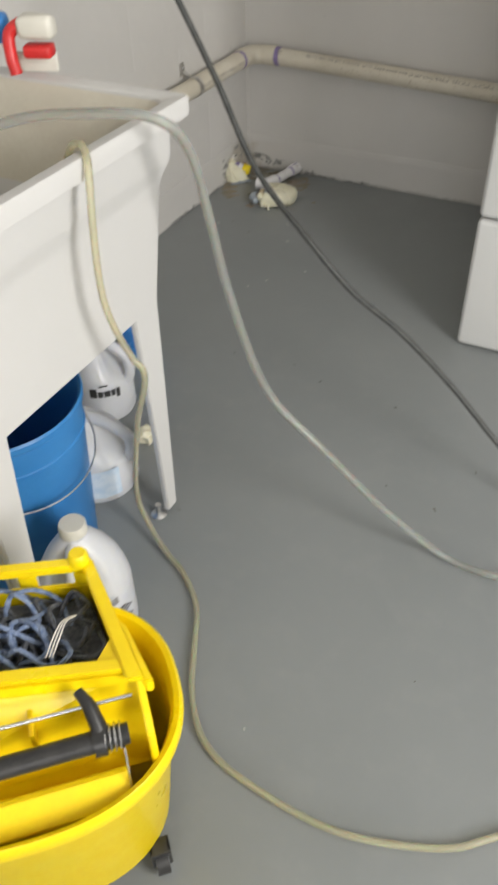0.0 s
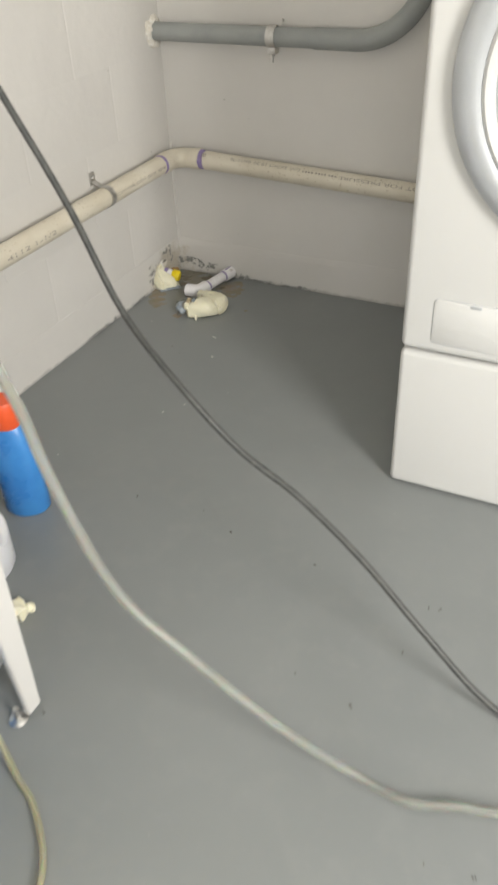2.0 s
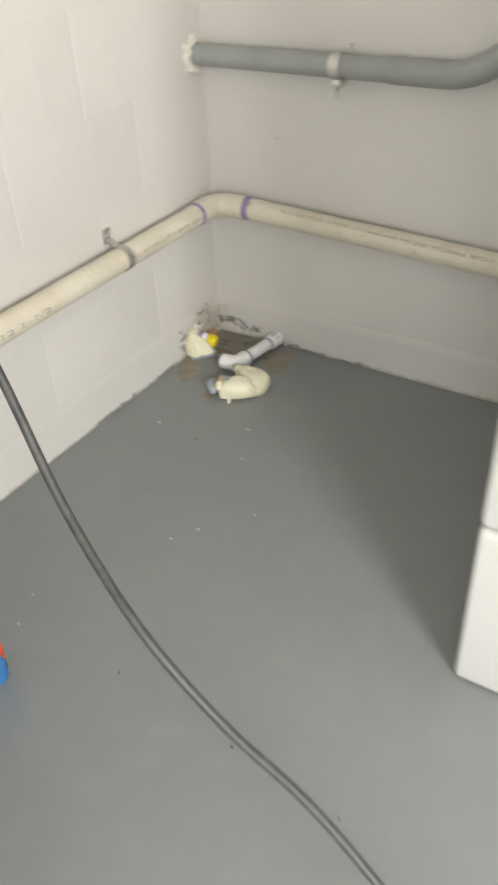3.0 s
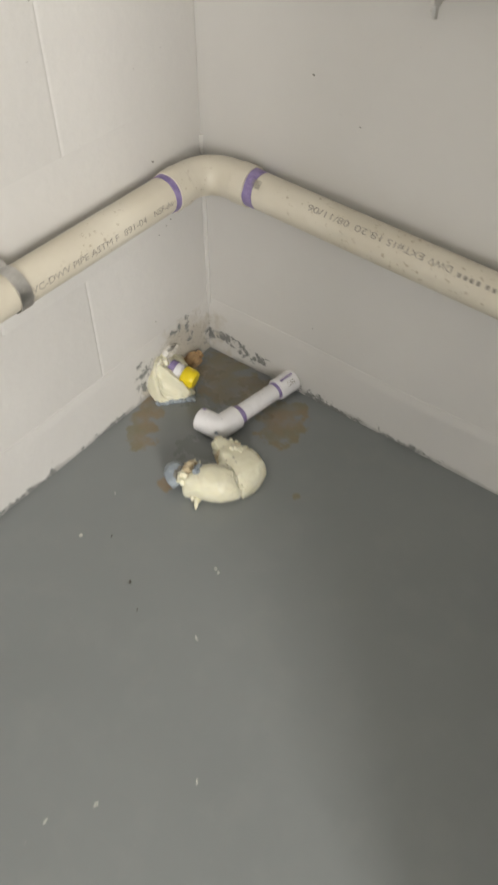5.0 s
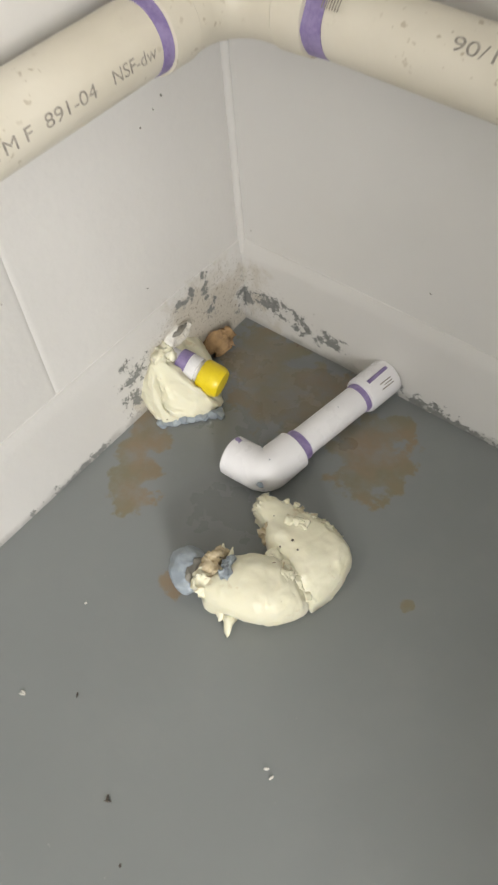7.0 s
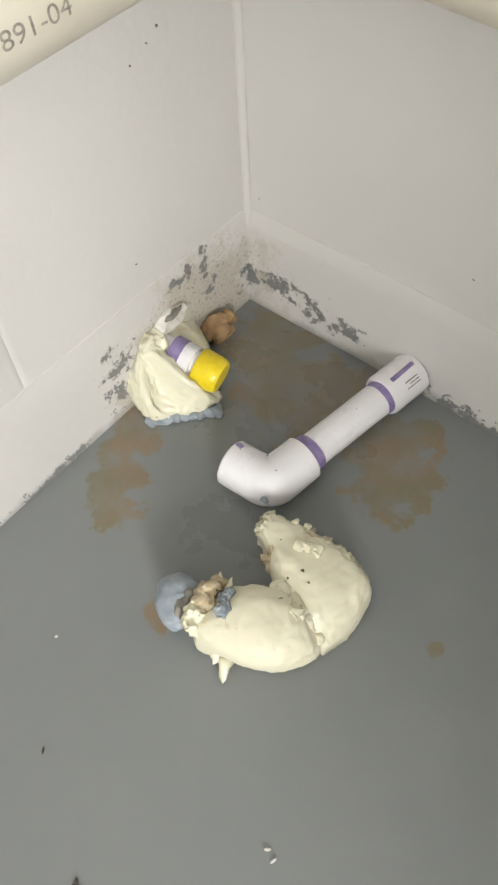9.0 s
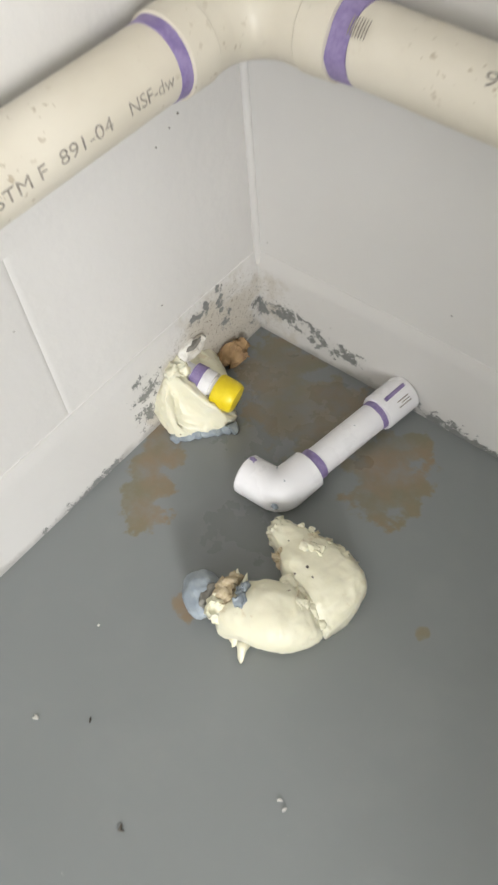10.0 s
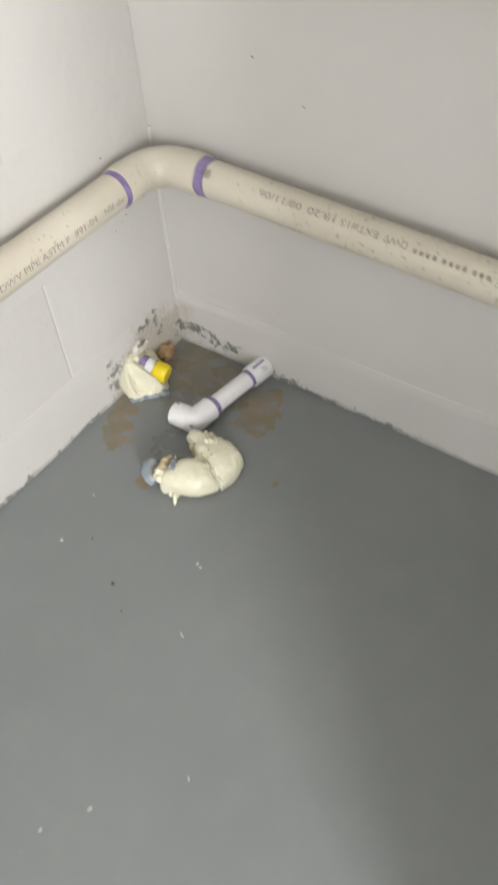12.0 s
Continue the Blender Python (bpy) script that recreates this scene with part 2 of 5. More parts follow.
MAT = {
    "wall": wall_paint("off_white_wall_paint", (0.66, 0.643, 0.615)),
    "floor": floor_paint(),
    "ceiling": surface("white_ceiling_paint", (0.78, 0.77, 0.74), (0.74, 0.73, 0.70), 3, (0.7, 0.8)),
    "pvc": pvc_stuff(),
    "pvc_new": surface("white_pvc", (0.84, 0.83, 0.84), (0.80, 0.79, 0.80), 25, (0.22, 0.34), fine=160),
    "primer": surface("purple_primer", (0.19, 0.14, 0.31), (0.30, 0.24, 0.43), 90, (0.35, 0.55), fine=400),
    "ink": surface("dark_print_ink", (0.20, 0.18, 0.155), (0.42, 0.38, 0.32), 240, (0.6, 0.7)),
    "grey_pipe": surface("grey_conduit_plastic", (0.27, 0.285, 0.28), (0.31, 0.325, 0.315), 12, (0.40, 0.52)),
    "steel": surface("dull_zinc_steel", (0.56, 0.55, 0.53), (0.68, 0.67, 0.65), 70, (0.32, 0.5), 1.0),
    "bright_steel": surface("bright_steel", (0.62, 0.62, 0.62), (0.72, 0.72, 0.72), 60, (0.18, 0.3), 1.0),
    "plaster": surface("rough_white_plaster", (0.78, 0.76, 0.71), (0.62, 0.58, 0.50), 60, (0.8, 0.9), fine=160, depth=0.003, strength=0.6),
    "foam": foam_stuff(),
    "rust_foam": surface("rusty_foam", (0.42, 0.27, 0.13), (0.24, 0.15, 0.08), 60, (0.7, 0.9), fine=160, depth=0.002, strength=0.5),
    "grey_dab": surface("blue_grey_paint", (0.25, 0.29, 0.33), (0.33, 0.37, 0.40), 70, (0.35, 0.5), fine=140, depth=0.002, strength=0.4),
    "crust": surface("torn_tan_foam", (0.62, 0.53, 0.37), (0.44, 0.35, 0.21), 110, (0.7, 0.9), fine=260, depth=0.002, strength=0.6),
    "seam_grey": surface("dirty_grey_recess", (0.16, 0.15, 0.13), (0.24, 0.23, 0.20), 90, (0.7, 0.85)),
    "yellow_cap": surface("yellow_cap_plastic", (0.84, 0.66, 0.015), (0.76, 0.57, 0.01), 60, (0.3, 0.4), fine=260, depth=0.0006, strength=0.3),
    "appliance": surface("white_enamel", (0.61, 0.61, 0.595), (0.612, 0.612, 0.597), 4, (0.29, 0.31), strength=0.03),
    "silver": surface("silver_grey_plastic", (0.44, 0.46, 0.48), (0.48, 0.50, 0.52), 10, (0.28, 0.36), 0.25),
    "seam": surface("dark_gap", (0.03, 0.03, 0.03), (0.05, 0.05, 0.05), 40, (0.7, 0.8)),
    "tub": surface("white_tub_plastic", (0.60, 0.594, 0.58), (0.592, 0.585, 0.568), 6, (0.40, 0.46), fine=180, strength=0.08),
    "basin": surface("stained_basin_plastic", (0.64, 0.61, 0.52), (0.58, 0.54, 0.45), 5, (0.42, 0.55), fine=120),
    "hose_beige": clear_plastic("yellowed_vinyl_hose", (0.76, 0.71, 0.52), 0.18, 0.72),
    "hose_white": clear_plastic("cloudy_vinyl_hose", (0.56, 0.57, 0.53), 0.16, 0.72),
    "cable": surface("dark_cable_rubber", (0.04, 0.043, 0.042), (0.07, 0.072, 0.068), 60, (0.4, 0.55)),
    "blue": surface("blue_bucket_plastic", (0.03, 0.19, 0.48), (0.045, 0.23, 0.54), 9, (0.32, 0.45)),
    "jug": surface("milky_jug_plastic", (0.66, 0.67, 0.69), (0.62, 0.63, 0.66), 14, (0.3, 0.42), sss=0.15),
    "jug_label": surface("pale_blue_label", (0.50, 0.64, 0.78), (0.70, 0.78, 0.86), 30, (0.35, 0.45)),
    "cap_white": surface("ivory_cap_plastic", (0.68, 0.66, 0.59), (0.64, 0.62, 0.55), 20, (0.35, 0.45)),
    "detergent": surface("blue_bottle_plastic", (0.035, 0.19, 0.52), (0.05, 0.25, 0.60), 14, (0.25, 0.35)),
    "orange": surface("orange_cap_plastic", (0.80, 0.11, 0.03), (0.72, 0.09, 0.02), 20, (0.35, 0.45)),
    "red": surface("red_trigger_plastic", (0.62, 0.03, 0.03), (0.54, 0.02, 0.02), 20, (0.35, 0.45)),
    "mop_yellow": surface("yellow_bucket_plastic", (0.93, 0.71, 0.004), (0.88, 0.64, 0.003), 11, (0.26, 0.40), fine=150, sss=0.10),
    "black": surface("black_plastic", (0.02, 0.02, 0.02), (0.035, 0.034, 0.032), 40, (0.3, 0.45)),
    "yarn": surface("blue_grey_yarn", (0.10, 0.15, 0.27), (0.27, 0.33, 0.46), 120, (0.85, 0.95), fine=500, depth=0.002, strength=0.6),
    "yarn_dark": surface("dirty_grey_yarn", (0.06, 0.065, 0.075), (0.14, 0.15, 0.17), 120, (0.9, 0.95), fine=500, depth=0.002, strength=0.6),
    "speck_dark": surface("dark_crumb", (0.05, 0.045, 0.04), (0.12, 0.10, 0.08), 60, (0.8, 0.9)),
    "speck_light": surface("pale_crumb", (0.62, 0.60, 0.55), (0.75, 0.73, 0.68), 60, (0.8, 0.9)),
    "door_paint": surface("white_trim_paint", (0.76, 0.76, 0.74), (0.72, 0.72, 0.70), 8, (0.35, 0.45)),
}


# ---- building helpers ----
def link_mesh(name, bm, material, smooth=None):
    bmesh.ops.recalc_face_normals(bm, faces=bm.faces)
    me = bpy.data.meshes.new(name)
    bm.to_mesh(me)
    bm.free()
    me.materials.append(MAT[material])
    if smooth is not None:
        me.shade_smooth()
        me.set_sharp_from_angle(angle=radians(smooth))
    return me


def part(name, bm, material, parent=None, label="", smooth=40):
    ob = new(name, link_mesh(name, bm, material, smooth))
    if parent is not None:
        ob.parent = parent
    return tagged(ob, label)


def thing(name, place, label, category, group="", kind="", turn=0.0):
    ob = new(name)
    ob.matrix_world = pose(*place, 0, 0, turn)
    return tagged(ob, label, category, group, kind)


def box(bm, lo, hi, bevel=0.0, segments=2):
    made = bmesh.ops.create_cube(bm, size=1.0)["verts"]
    for v in made:
        v.co = Vector([lo[i] + (v.co[i] + 0.5) * (hi[i] - lo[i]) for i in range(3)])
    if bevel:
        edges = list({e for v in made for e in v.link_edges})
        bmesh.ops.bevel(bm, geom=edges, offset=bevel, segments=segments, profile=0.5, affect="EDGES")
    return bm


def boxes(*items, bevel=0.0):
    bm = bmesh.new()
    for lo, hi in items:
        box(bm, lo, hi, bevel)
    return bm


def rings(bm, loops, close_start=True, close_end=True, wrap=False):
    """Skin over loops of equally many points."""
    rows = [[bm.verts.new(p) for p in loop] for loop in loops]
    n = len(rows[0])
    pairs = list(zip(rows, rows[1:])) + ([(rows[-1], rows[0])] if wrap else [])
    for a, b in pairs:
        for i in range(n):
            bm.faces.new((a[i], a[(i + 1) % n], b[(i + 1) % n], b[i]))
    if close_start and not wrap:
        bm.faces.new(rows[0][::-1])
    if close_end and not wrap:
        bm.faces.new(rows[-1])
    return bm


def lathe(profile, n=40, centre=(0, 0)):
    """Turned body from (radius, z) pairs."""
    bm = bmesh.new()
    loops = [[(centre[0] + max(r, 1e-4) * math.cos(2 * math.pi * i / n), centre[1] + max(r, 1e-4) * math.sin(2 * math.pi * i / n), z) for i in range(n)] for r, z in profile]
    return rings(bm, loops)


def glide(points, steps=8):
    """A smooth line through the points (Catmull-Rom)."""
    p = [Vector(q) for q in points]
    p = [2 * p[0] - p[1]] + p + [2 * p[-1] - p[-2]]
    out = []
    for i in range(1, len(p) - 2):
        for k in range(steps):
            u = k / steps
            out.append(0.5 * (2 * p[i] + (p[i + 1] - p[i - 1]) * u + (2 * p[i - 1] - 5 * p[i] + 4 * p[i + 1] - p[i + 2]) * u * u + (3 * p[i] - p[i - 1] - 3 * p[i + 1] + p[i + 2]) * u ** 3))
    return out + [p[-2]]


def tube(line, radius, n=16, bm=None, caps=True):
    """A round bar along a line; radius: one number or one for each point."""
    bm = bm or bmesh.new()
    line = [Vector(q) for q in line]
    loops, side = [], None
    for i, q in enumerate(line):
        ahead = (line[min(i + 1, len(line) - 1)] - line[max(i - 1, 0)]).normalized()
        if side is None:
            side = ahead.orthogonal().normalized()
        side = (side - ahead * side.dot(ahead)).normalized()
        other = ahead.cross(side)
        r = radius[i] if isinstance(radius, (list, tuple)) else radius
        loops.append([q + (side * math.cos(2 * math.pi * k / n) + other * math.sin(2 * math.pi * k / n)) * r for k in range(n)])
    return rings(bm, loops, caps, caps)


def pipe_between(a, b, radius, n=32, lip=0.0):
    a, b = Vector(a), Vector(b)
    if not lip:
        return tube([a, b], radius, n)
    d = (b - a).normalized()
    return tube([a, a + d * lip, b - d * lip, b], [radius - lip, radius, radius, radius - lip], n)


def arc(centre, u, v, radius, start, end, n=14):
    c, u, v = Vector(centre), Vector(u), Vector(v)
    return [c + (u * math.cos(radians(start + (end - start) * k / n)) + v * math.sin(radians(start + (end - start) * k / n))) * radius for k in range(n + 1)]


def roughen(bm, amount, scale, seed=0.0):
    for v in bm.verts:
        d = noise.noise_vector(v.co * scale + Vector((seed, seed * 0.7, -seed)))
        v.co += d * amount
    return bm


def lump(centre, size, amount, scale, seed, detail=4):
    bm = bmesh.new()
    bmesh.ops.create_icosphere(bm, subdivisions=detail, radius=1.0)
    for v in bm.verts:
        v.co = Vector(centre) + Vector([v.co[i] * size[i] for i in range(3)])
    roughen(bm, amount, scale, seed)
    roughen(bm, amount * 0.4, scale * 2.7, seed + 5)
    return bm


def lettering(text, size, width=0.0):
    """Flat letters as triangles, in x and y, starting at 0; width: squeezed or stretched to that length."""
    data = bpy.data.curves.new("letters", "FONT")
    data.body, data.size, data.fill_mode = text, size, "FRONT"
    ob = new("letters", data)
    bpy.context.view_layer.update()
    me = bpy.data.meshes.new_from_object(ob.evaluated_get(bpy.context.evaluated_depsgraph_get()))
    bm = bmesh.new()
    bm.from_mesh(me)
    bpy.data.objects.remove(ob)
    bpy.data.curves.remove(data)
    bpy.data.meshes.remove(me)
    xs = [v.co.x for v in bm.verts]
    k = width / (max(xs) - min(xs)) if width else 1.0
    for v in bm.verts:
        v.co.x = (v.co.x - min(xs)) * k
    return bm


def wrap_letters(text, size, width, axis_start, along, up, out, radius, angle):
    """Letters bent round a pipe, one mesh each: from axis_start along the pipe, centred at that angle from out towards up."""
    flat = lettering(text, size, width)
    a, u, o, s = (Vector(q) for q in (along, up, out, axis_start))
    # Faces gathered into letters by the stretch of the line that they cover.
    spans = []
    for f in sorted(flat.faces, key=lambda q: min(v.co.x for v in q.verts)):
        x0, x1 = min(v.co.x for v in f.verts), max(v.co.x for v in f.verts)
        if spans and x0 < spans[-1][0] - size * 0.004:
            spans[-1][0] = max(spans[-1][0], x1)
            spans[-1][1].append(f)
        else:
            spans.append([x1, [f]])
    made = []
    for _, faces in spans:
        bm, seen = bmesh.new(), {}
        for f in faces:
            loop = []
            for v in f.verts:
                if v.index not in seen:
                    w = radians(angle) + (v.co.y - size * 0.35) / radius
                    seen[v.index] = bm.verts.new(s + a * v.co.x + (o * math.cos(w) + u * math.sin(w)) * (radius + 0.0004))
                loop.append(seen[v.index])
            bm.faces.new(loop)
        made.append(bm)
    flat.free()
    return made


# ---- structure ----
ROOM_X, ROOM_Y, ROOM_Z = 3.2, -4.6, 2.5

bm = boxes(((-0.2, ROOM_Y - 0.2, -0.15), (ROOM_X + 2.6, 0.2, 0.0)))
tagged(part("floor", bm, "floor", smooth=None), "grey painted concrete floor with brown stains", "floor", kind="structure")
bm = boxes(((-0.2, ROOM_Y - 0.2, ROOM_Z), (ROOM_X + 0.2, 0.2, ROOM_Z + 0.12)))
tagged(part("ceiling", bm, "ceiling", smooth=None), "plain white painted ceiling", "ceiling", kind="structure")

bm = boxes(((-0.2, 0.0, 0.0), (ROOM_X + 0.2, 0.2, ROOM_Z)))
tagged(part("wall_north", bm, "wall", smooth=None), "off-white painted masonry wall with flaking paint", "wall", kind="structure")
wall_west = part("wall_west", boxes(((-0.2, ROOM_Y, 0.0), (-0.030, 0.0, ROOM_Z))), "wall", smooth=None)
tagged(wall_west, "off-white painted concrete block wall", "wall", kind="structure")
# The east wall with its doorway, the south wall with an added window opening.
bm = boxes(((ROOM_X, ROOM_Y, 0.0), (ROOM_X + 0.2, -3.07, ROOM_Z)), ((ROOM_X, -2.17, 0.0), (ROOM_X + 0.2, 0.0, ROOM_Z)), ((ROOM_X, -3.07, 2.1), (ROOM_X + 0.2, -2.17, ROOM_Z)))
tagged(part("wall_east", bm, "wall", smooth=None), "off-white painted wall with an open doorway", "wall", kind="structure")
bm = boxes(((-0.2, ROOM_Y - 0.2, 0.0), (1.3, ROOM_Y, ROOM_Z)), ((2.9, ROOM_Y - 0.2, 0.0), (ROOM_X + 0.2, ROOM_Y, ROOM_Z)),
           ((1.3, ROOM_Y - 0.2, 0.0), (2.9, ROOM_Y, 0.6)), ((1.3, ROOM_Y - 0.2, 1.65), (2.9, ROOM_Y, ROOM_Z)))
tagged(part("wall_south", bm, "wall", smooth=None), "off-white painted wall with an added window opening for fill light", "wall", kind="structure")

# A thick painted band along the foot of both walls.
def foot_band(start, along, out, length, swell=1.0):
    bm = bmesh.new()
    s, a, o = Vector(start), Vector(along), Vector(out)
    loops, n = [], int(length / 0.02)
    for i in range(n + 1):
        w = noise.noise(Vector((i * 0.11, start[0] * 3 + 1.7, out[0]))) * 0.0025
        h = noise.noise(Vector((i * 0.07, 4.1, out[1]))) * 0.004
        q = s + a * (i * length / n)
        loops.append([q + o * (x * (swell if x > 0.0004 else 1.0)) + Vector((0, 0, z)) for x, z in ((-0.01, 0.0), (0.0050 + w, 0.0), (0.0034 + w * 0.8, 0.04), (0.0024 + w * 0.7, 0.085 + h), (0.0030 + w * 0.6, 0.096 + h), (0.0026 + w * 0.4, 0.103 + h), (0.0012 + w * 0.2, 0.110 + h), (0.0003, 0.118 + h), (-0.01, 0.122 + h))])
    return rings(bm, loops)


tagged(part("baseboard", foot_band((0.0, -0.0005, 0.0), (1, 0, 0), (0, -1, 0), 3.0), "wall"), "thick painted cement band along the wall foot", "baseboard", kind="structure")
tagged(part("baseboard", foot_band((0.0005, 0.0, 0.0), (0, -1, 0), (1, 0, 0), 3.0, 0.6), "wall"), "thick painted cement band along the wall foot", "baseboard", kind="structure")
# Paint filled into the corner of the two walls.
tagged(part("trim", tube([(0.001, -0.001, z) for z in np.linspace(0.1, 0.44, 12)], 0.0048, 10), "wall"), "thick paint bead down the wall corner", "trim", kind="structure")

# ---- drain pipe along both walls ----
PZ, PX, PY, PR = 0.4085, 0.0410, -0.0365, 0.0284
drain = thing("drain_pipe", (PX, PY, PZ), "yellowed white plastic drain pipe running round the wall corner", "pipe")
drain.matrix_world = Matrix()
RISE = -0.004
long_a = part("pipe", pipe_between((PX, -0.1042, PZ), (PX, -2.6, PZ + RISE * 2.5), PR), "pvc", drain)
FALL = 0.040
long_b = part("pipe", pipe_between((0.1283, PY, PZ), (2.2, PY, PZ - FALL * (2.2 - 0.1283)), PR), "pvc", drain)
bend = 0.05
EW, EN = -0.1300, 0.1350
line = [(PX, EW, PZ), (PX, EW + 0.001, PZ), (PX, EW + 0.026, PZ), (PX, EW + 0.0275, PZ)] + arc((PX + bend, PY - bend, PZ), (-1, 0, 0), (0, 1, 0), bend, 0, 90) + [(EN - 0.0275, PY, PZ), (EN - 0.026, PY, PZ), (EN - 0.001, PY, PZ), (EN, PY, PZ)]
rr = [PR + 0.0016, PR + 0.0034, PR + 0.0040, PR + 0.0026] + [PR + 0.0022] * 15 + [PR + 0.0026, PR + 0.0040, PR + 0.0034, PR + 0.0016]
part("elbow", tube(line, rr, 40), "pvc", drain, "slightly thicker elbow fitting")
part("primer_ring", roughen(tube([(PX, EW - 0.0002, PZ), (PX, EW - 0.005, PZ), (PX, EW - 0.0105, PZ)], [PR + 0.0014, PR + 0.0010, PR + 0.0006], 56), 0.0008, 60), "primer", drain, "smeared purple primer ring")
part("primer_ring", roughen(tube([(EN + 0.0002, PY, PZ), (EN + 0.007, PY, PZ), (EN + 0.0165, PY, PZ)], [PR + 0.0014, PR + 0.0010, PR + 0.0005], 56), 0.0018, 50), "primer", drain, "smeared purple primer ring")


def print_west(text, size, y0, y1, angle=6):
    for bm in wrap_letters(text, size, y1 - y0, (PX, y0, PZ - RISE * (y0 + 0.104)), (0, 1, -RISE), (0, 0, 1), (1, 0, 0), PR, angle):
        part("letter", bm, "ink", long_a, smooth=None)


def print_north(text, size, x0, x1, angle):
    for bm in wrap_letters(text, size, x0 - x1, (x0, PY, PZ - FALL * (x0 - 0.1283)), (-1, 0, FALL), (0, 0, -1), (0, -1, 0), PR, angle):
        part("letter", bm, "ink", long_b, smooth=None)


print_west("891-04", 0.0135, -0.2530, -0.2064)
print_west("NSF-dw", 0.0135, -0.1900, -0.1475)
print_west("PVC-DWV PIPE ASTM F", 0.0135, -0.4325, -0.2640)
print_west("4112 1-1/2", 0.016, -0.9021, -0.7068, 2)
print_north("08/11/06", 0.0135, 0.3197, 0.2492, -49)
print_north("18.20", 0.0135, 0.3733, 0.3300, -49)
print_north("EXT#15", 0.0135, 0.4405, 0.3828, -49)
print_north("DWV", 0.0135, 0.4836, 0.4488, -49)
print_north("NOT FOR PRESSURE", 0.0145, 0.8789, 0.6092, -40)
for k in range(11):
    bmb = bmesh.new()
    x = 0.4929 + k * 0.0095 + 0.004 * (k // 4)
    zc = PZ - FALL * (x - 0.1283)
    loops = [[(xx, PY - (PR + 0.0004) * math.cos(w), zc + (PR + 0.0004) * math.sin(w)) for w in (radians(38), radians(44), radians(50))] for xx in (x, x + 0.0055)]
    rows = [[bmb.verts.new(q) for q in loop] for loop in loops]
    for i in range(2):
        bmb.faces.new((rows[0][i], rows[0][i + 1], rows[1][i + 1], rows[1][i]))
    part("printing", bmb, "ink", long_b, "worn dark printing", smooth=None)
# Smudged print over the purple ring.
for k in range(7):
    bmb = bmesh.new()
    x = 0.1490 + k * 0.0022
    rows = [[bmb.verts.new((xx, PY - (PR + 0.0019) * math.cos(w), PZ + (PR + 0.0019) * math.sin(w))) for w in (radians(34), radians(42), radians(50), radians(58))] for xx in (x, x + 0.0010)]
    for i in range(3):
        bmb.faces.new((rows[0][i], rows[0][i + 1], rows[1][i + 1], rows[1][i]))
    part("printing", bmb, "ink", long_b, "worn dark printing", smooth=None)

# Pipe strap on the west wall.
SY = -0.4371
strap = thing("pipe_strap", (0.0, SY, PZ - 0.001), "dull steel strap holding the drain pipe to the wall", "pipe strap")
band = [(0.003, 0, 0.062), (0.003, 0, 0.040)] + [(PX + (PR + 0.002) * math.cos(w), 0, (PR + 0.002) * math.sin(w)) for w in np.linspace(radians(115), radians(-140), 18)]
bm = bmesh.new()
rings(bm, [[(x, -0.010, z), (x, 0.010, z), (x + 0.0018, 0.010, z + 0.0006), (x + 0.0018, -0.010, z + 0.0006)] for x, _, z in band])
part("band", bm, "steel", strap)
part("tab", boxes(((0.0, -0.011, 0.030), (0.0035, 0.011, 0.066)), bevel=0.001), "steel", strap)
part("bolt", lathe([(0.0, 0.0), (0.006, 0.0), (0.006, 0.005), (0.004, 0.007), (0.0, 0.0075)], 6), "bright_steel", strap).matrix_local = pose(0.003, 0, 0.052, 0, 90, 0)

# ---- grey conduit ----
GZ, GY, GR = 0.7719, -0.0372, 0.0255
conduit = thing("conduit_pipe", (0, GY, GZ), "grey plastic conduit bending upward on the wall", "pipe")
part("pipe", pipe_between((0, 0, 0), (0.558, 0, 0), GR), "grey_pipe", conduit)
R = 0.186
line = [(0.5208, 0, 0), (0.6371, 0, 0)] + arc((0.6417, 0, R), (0, 0, -1), (1, 0, 0), R, 0, 90, 18) + [(0.6417 + R, 0, R + 0.10)]
part("elbow", tube(line, GR + 0.0022, 32), "grey_pipe", conduit, "long sweep elbow")
part("pipe", pipe_between((0.6417 + R, 0, R + 0.05), (0.6417 + R, 0, 2.5 - GZ), GR), "grey_pipe", conduit)
clampx = 0.3943
clamp = thing("pipe_clamp", (clampx, 0.0, GZ), "zinc pipe clamp with a bolt on the conduit", "pipe clamp")
loop = [(y, z) for y, z in ((GY + (GR + 0.0015) * math.cos(w), (GR + 0.0015) * math.sin(w)) for w in np.linspace(0, 2 * math.pi, 28, endpoint=False))]
bm = bmesh.new()
rings(bm, [[(x, GY + (y - GY) * k, z * k) for y, z in loop] for x, k in ((-0.013, 1.0), (-0.013, 1.07), (0.013, 1.07), (0.013, 1.0))], wrap=True)
part("band", bm, "steel", clamp)
part("lug", boxes(((-0.012, GY - 0.014, -0.044), (0.012, GY + 0.014, -0.026)), bevel=0.002), "steel", clamp)
part("bolt", tube([(-0.002, GY - 0.004, -0.066), (-0.002, GY - 0.004, -0.02)], 0.0045, 12), "steel", clamp)
part("nut", tube([(-0.002, GY - 0.004, -0.051), (-0.002, GY - 0.004, -0.045)], 0.008, 6), "steel", clamp, smooth=None)
part("screw", tube([(0.014, -0.012, 0.036), (0.014, 0.0, 0.036)], 0.005, 10), "steel", clamp)
patch = bmesh.new()
loops = []
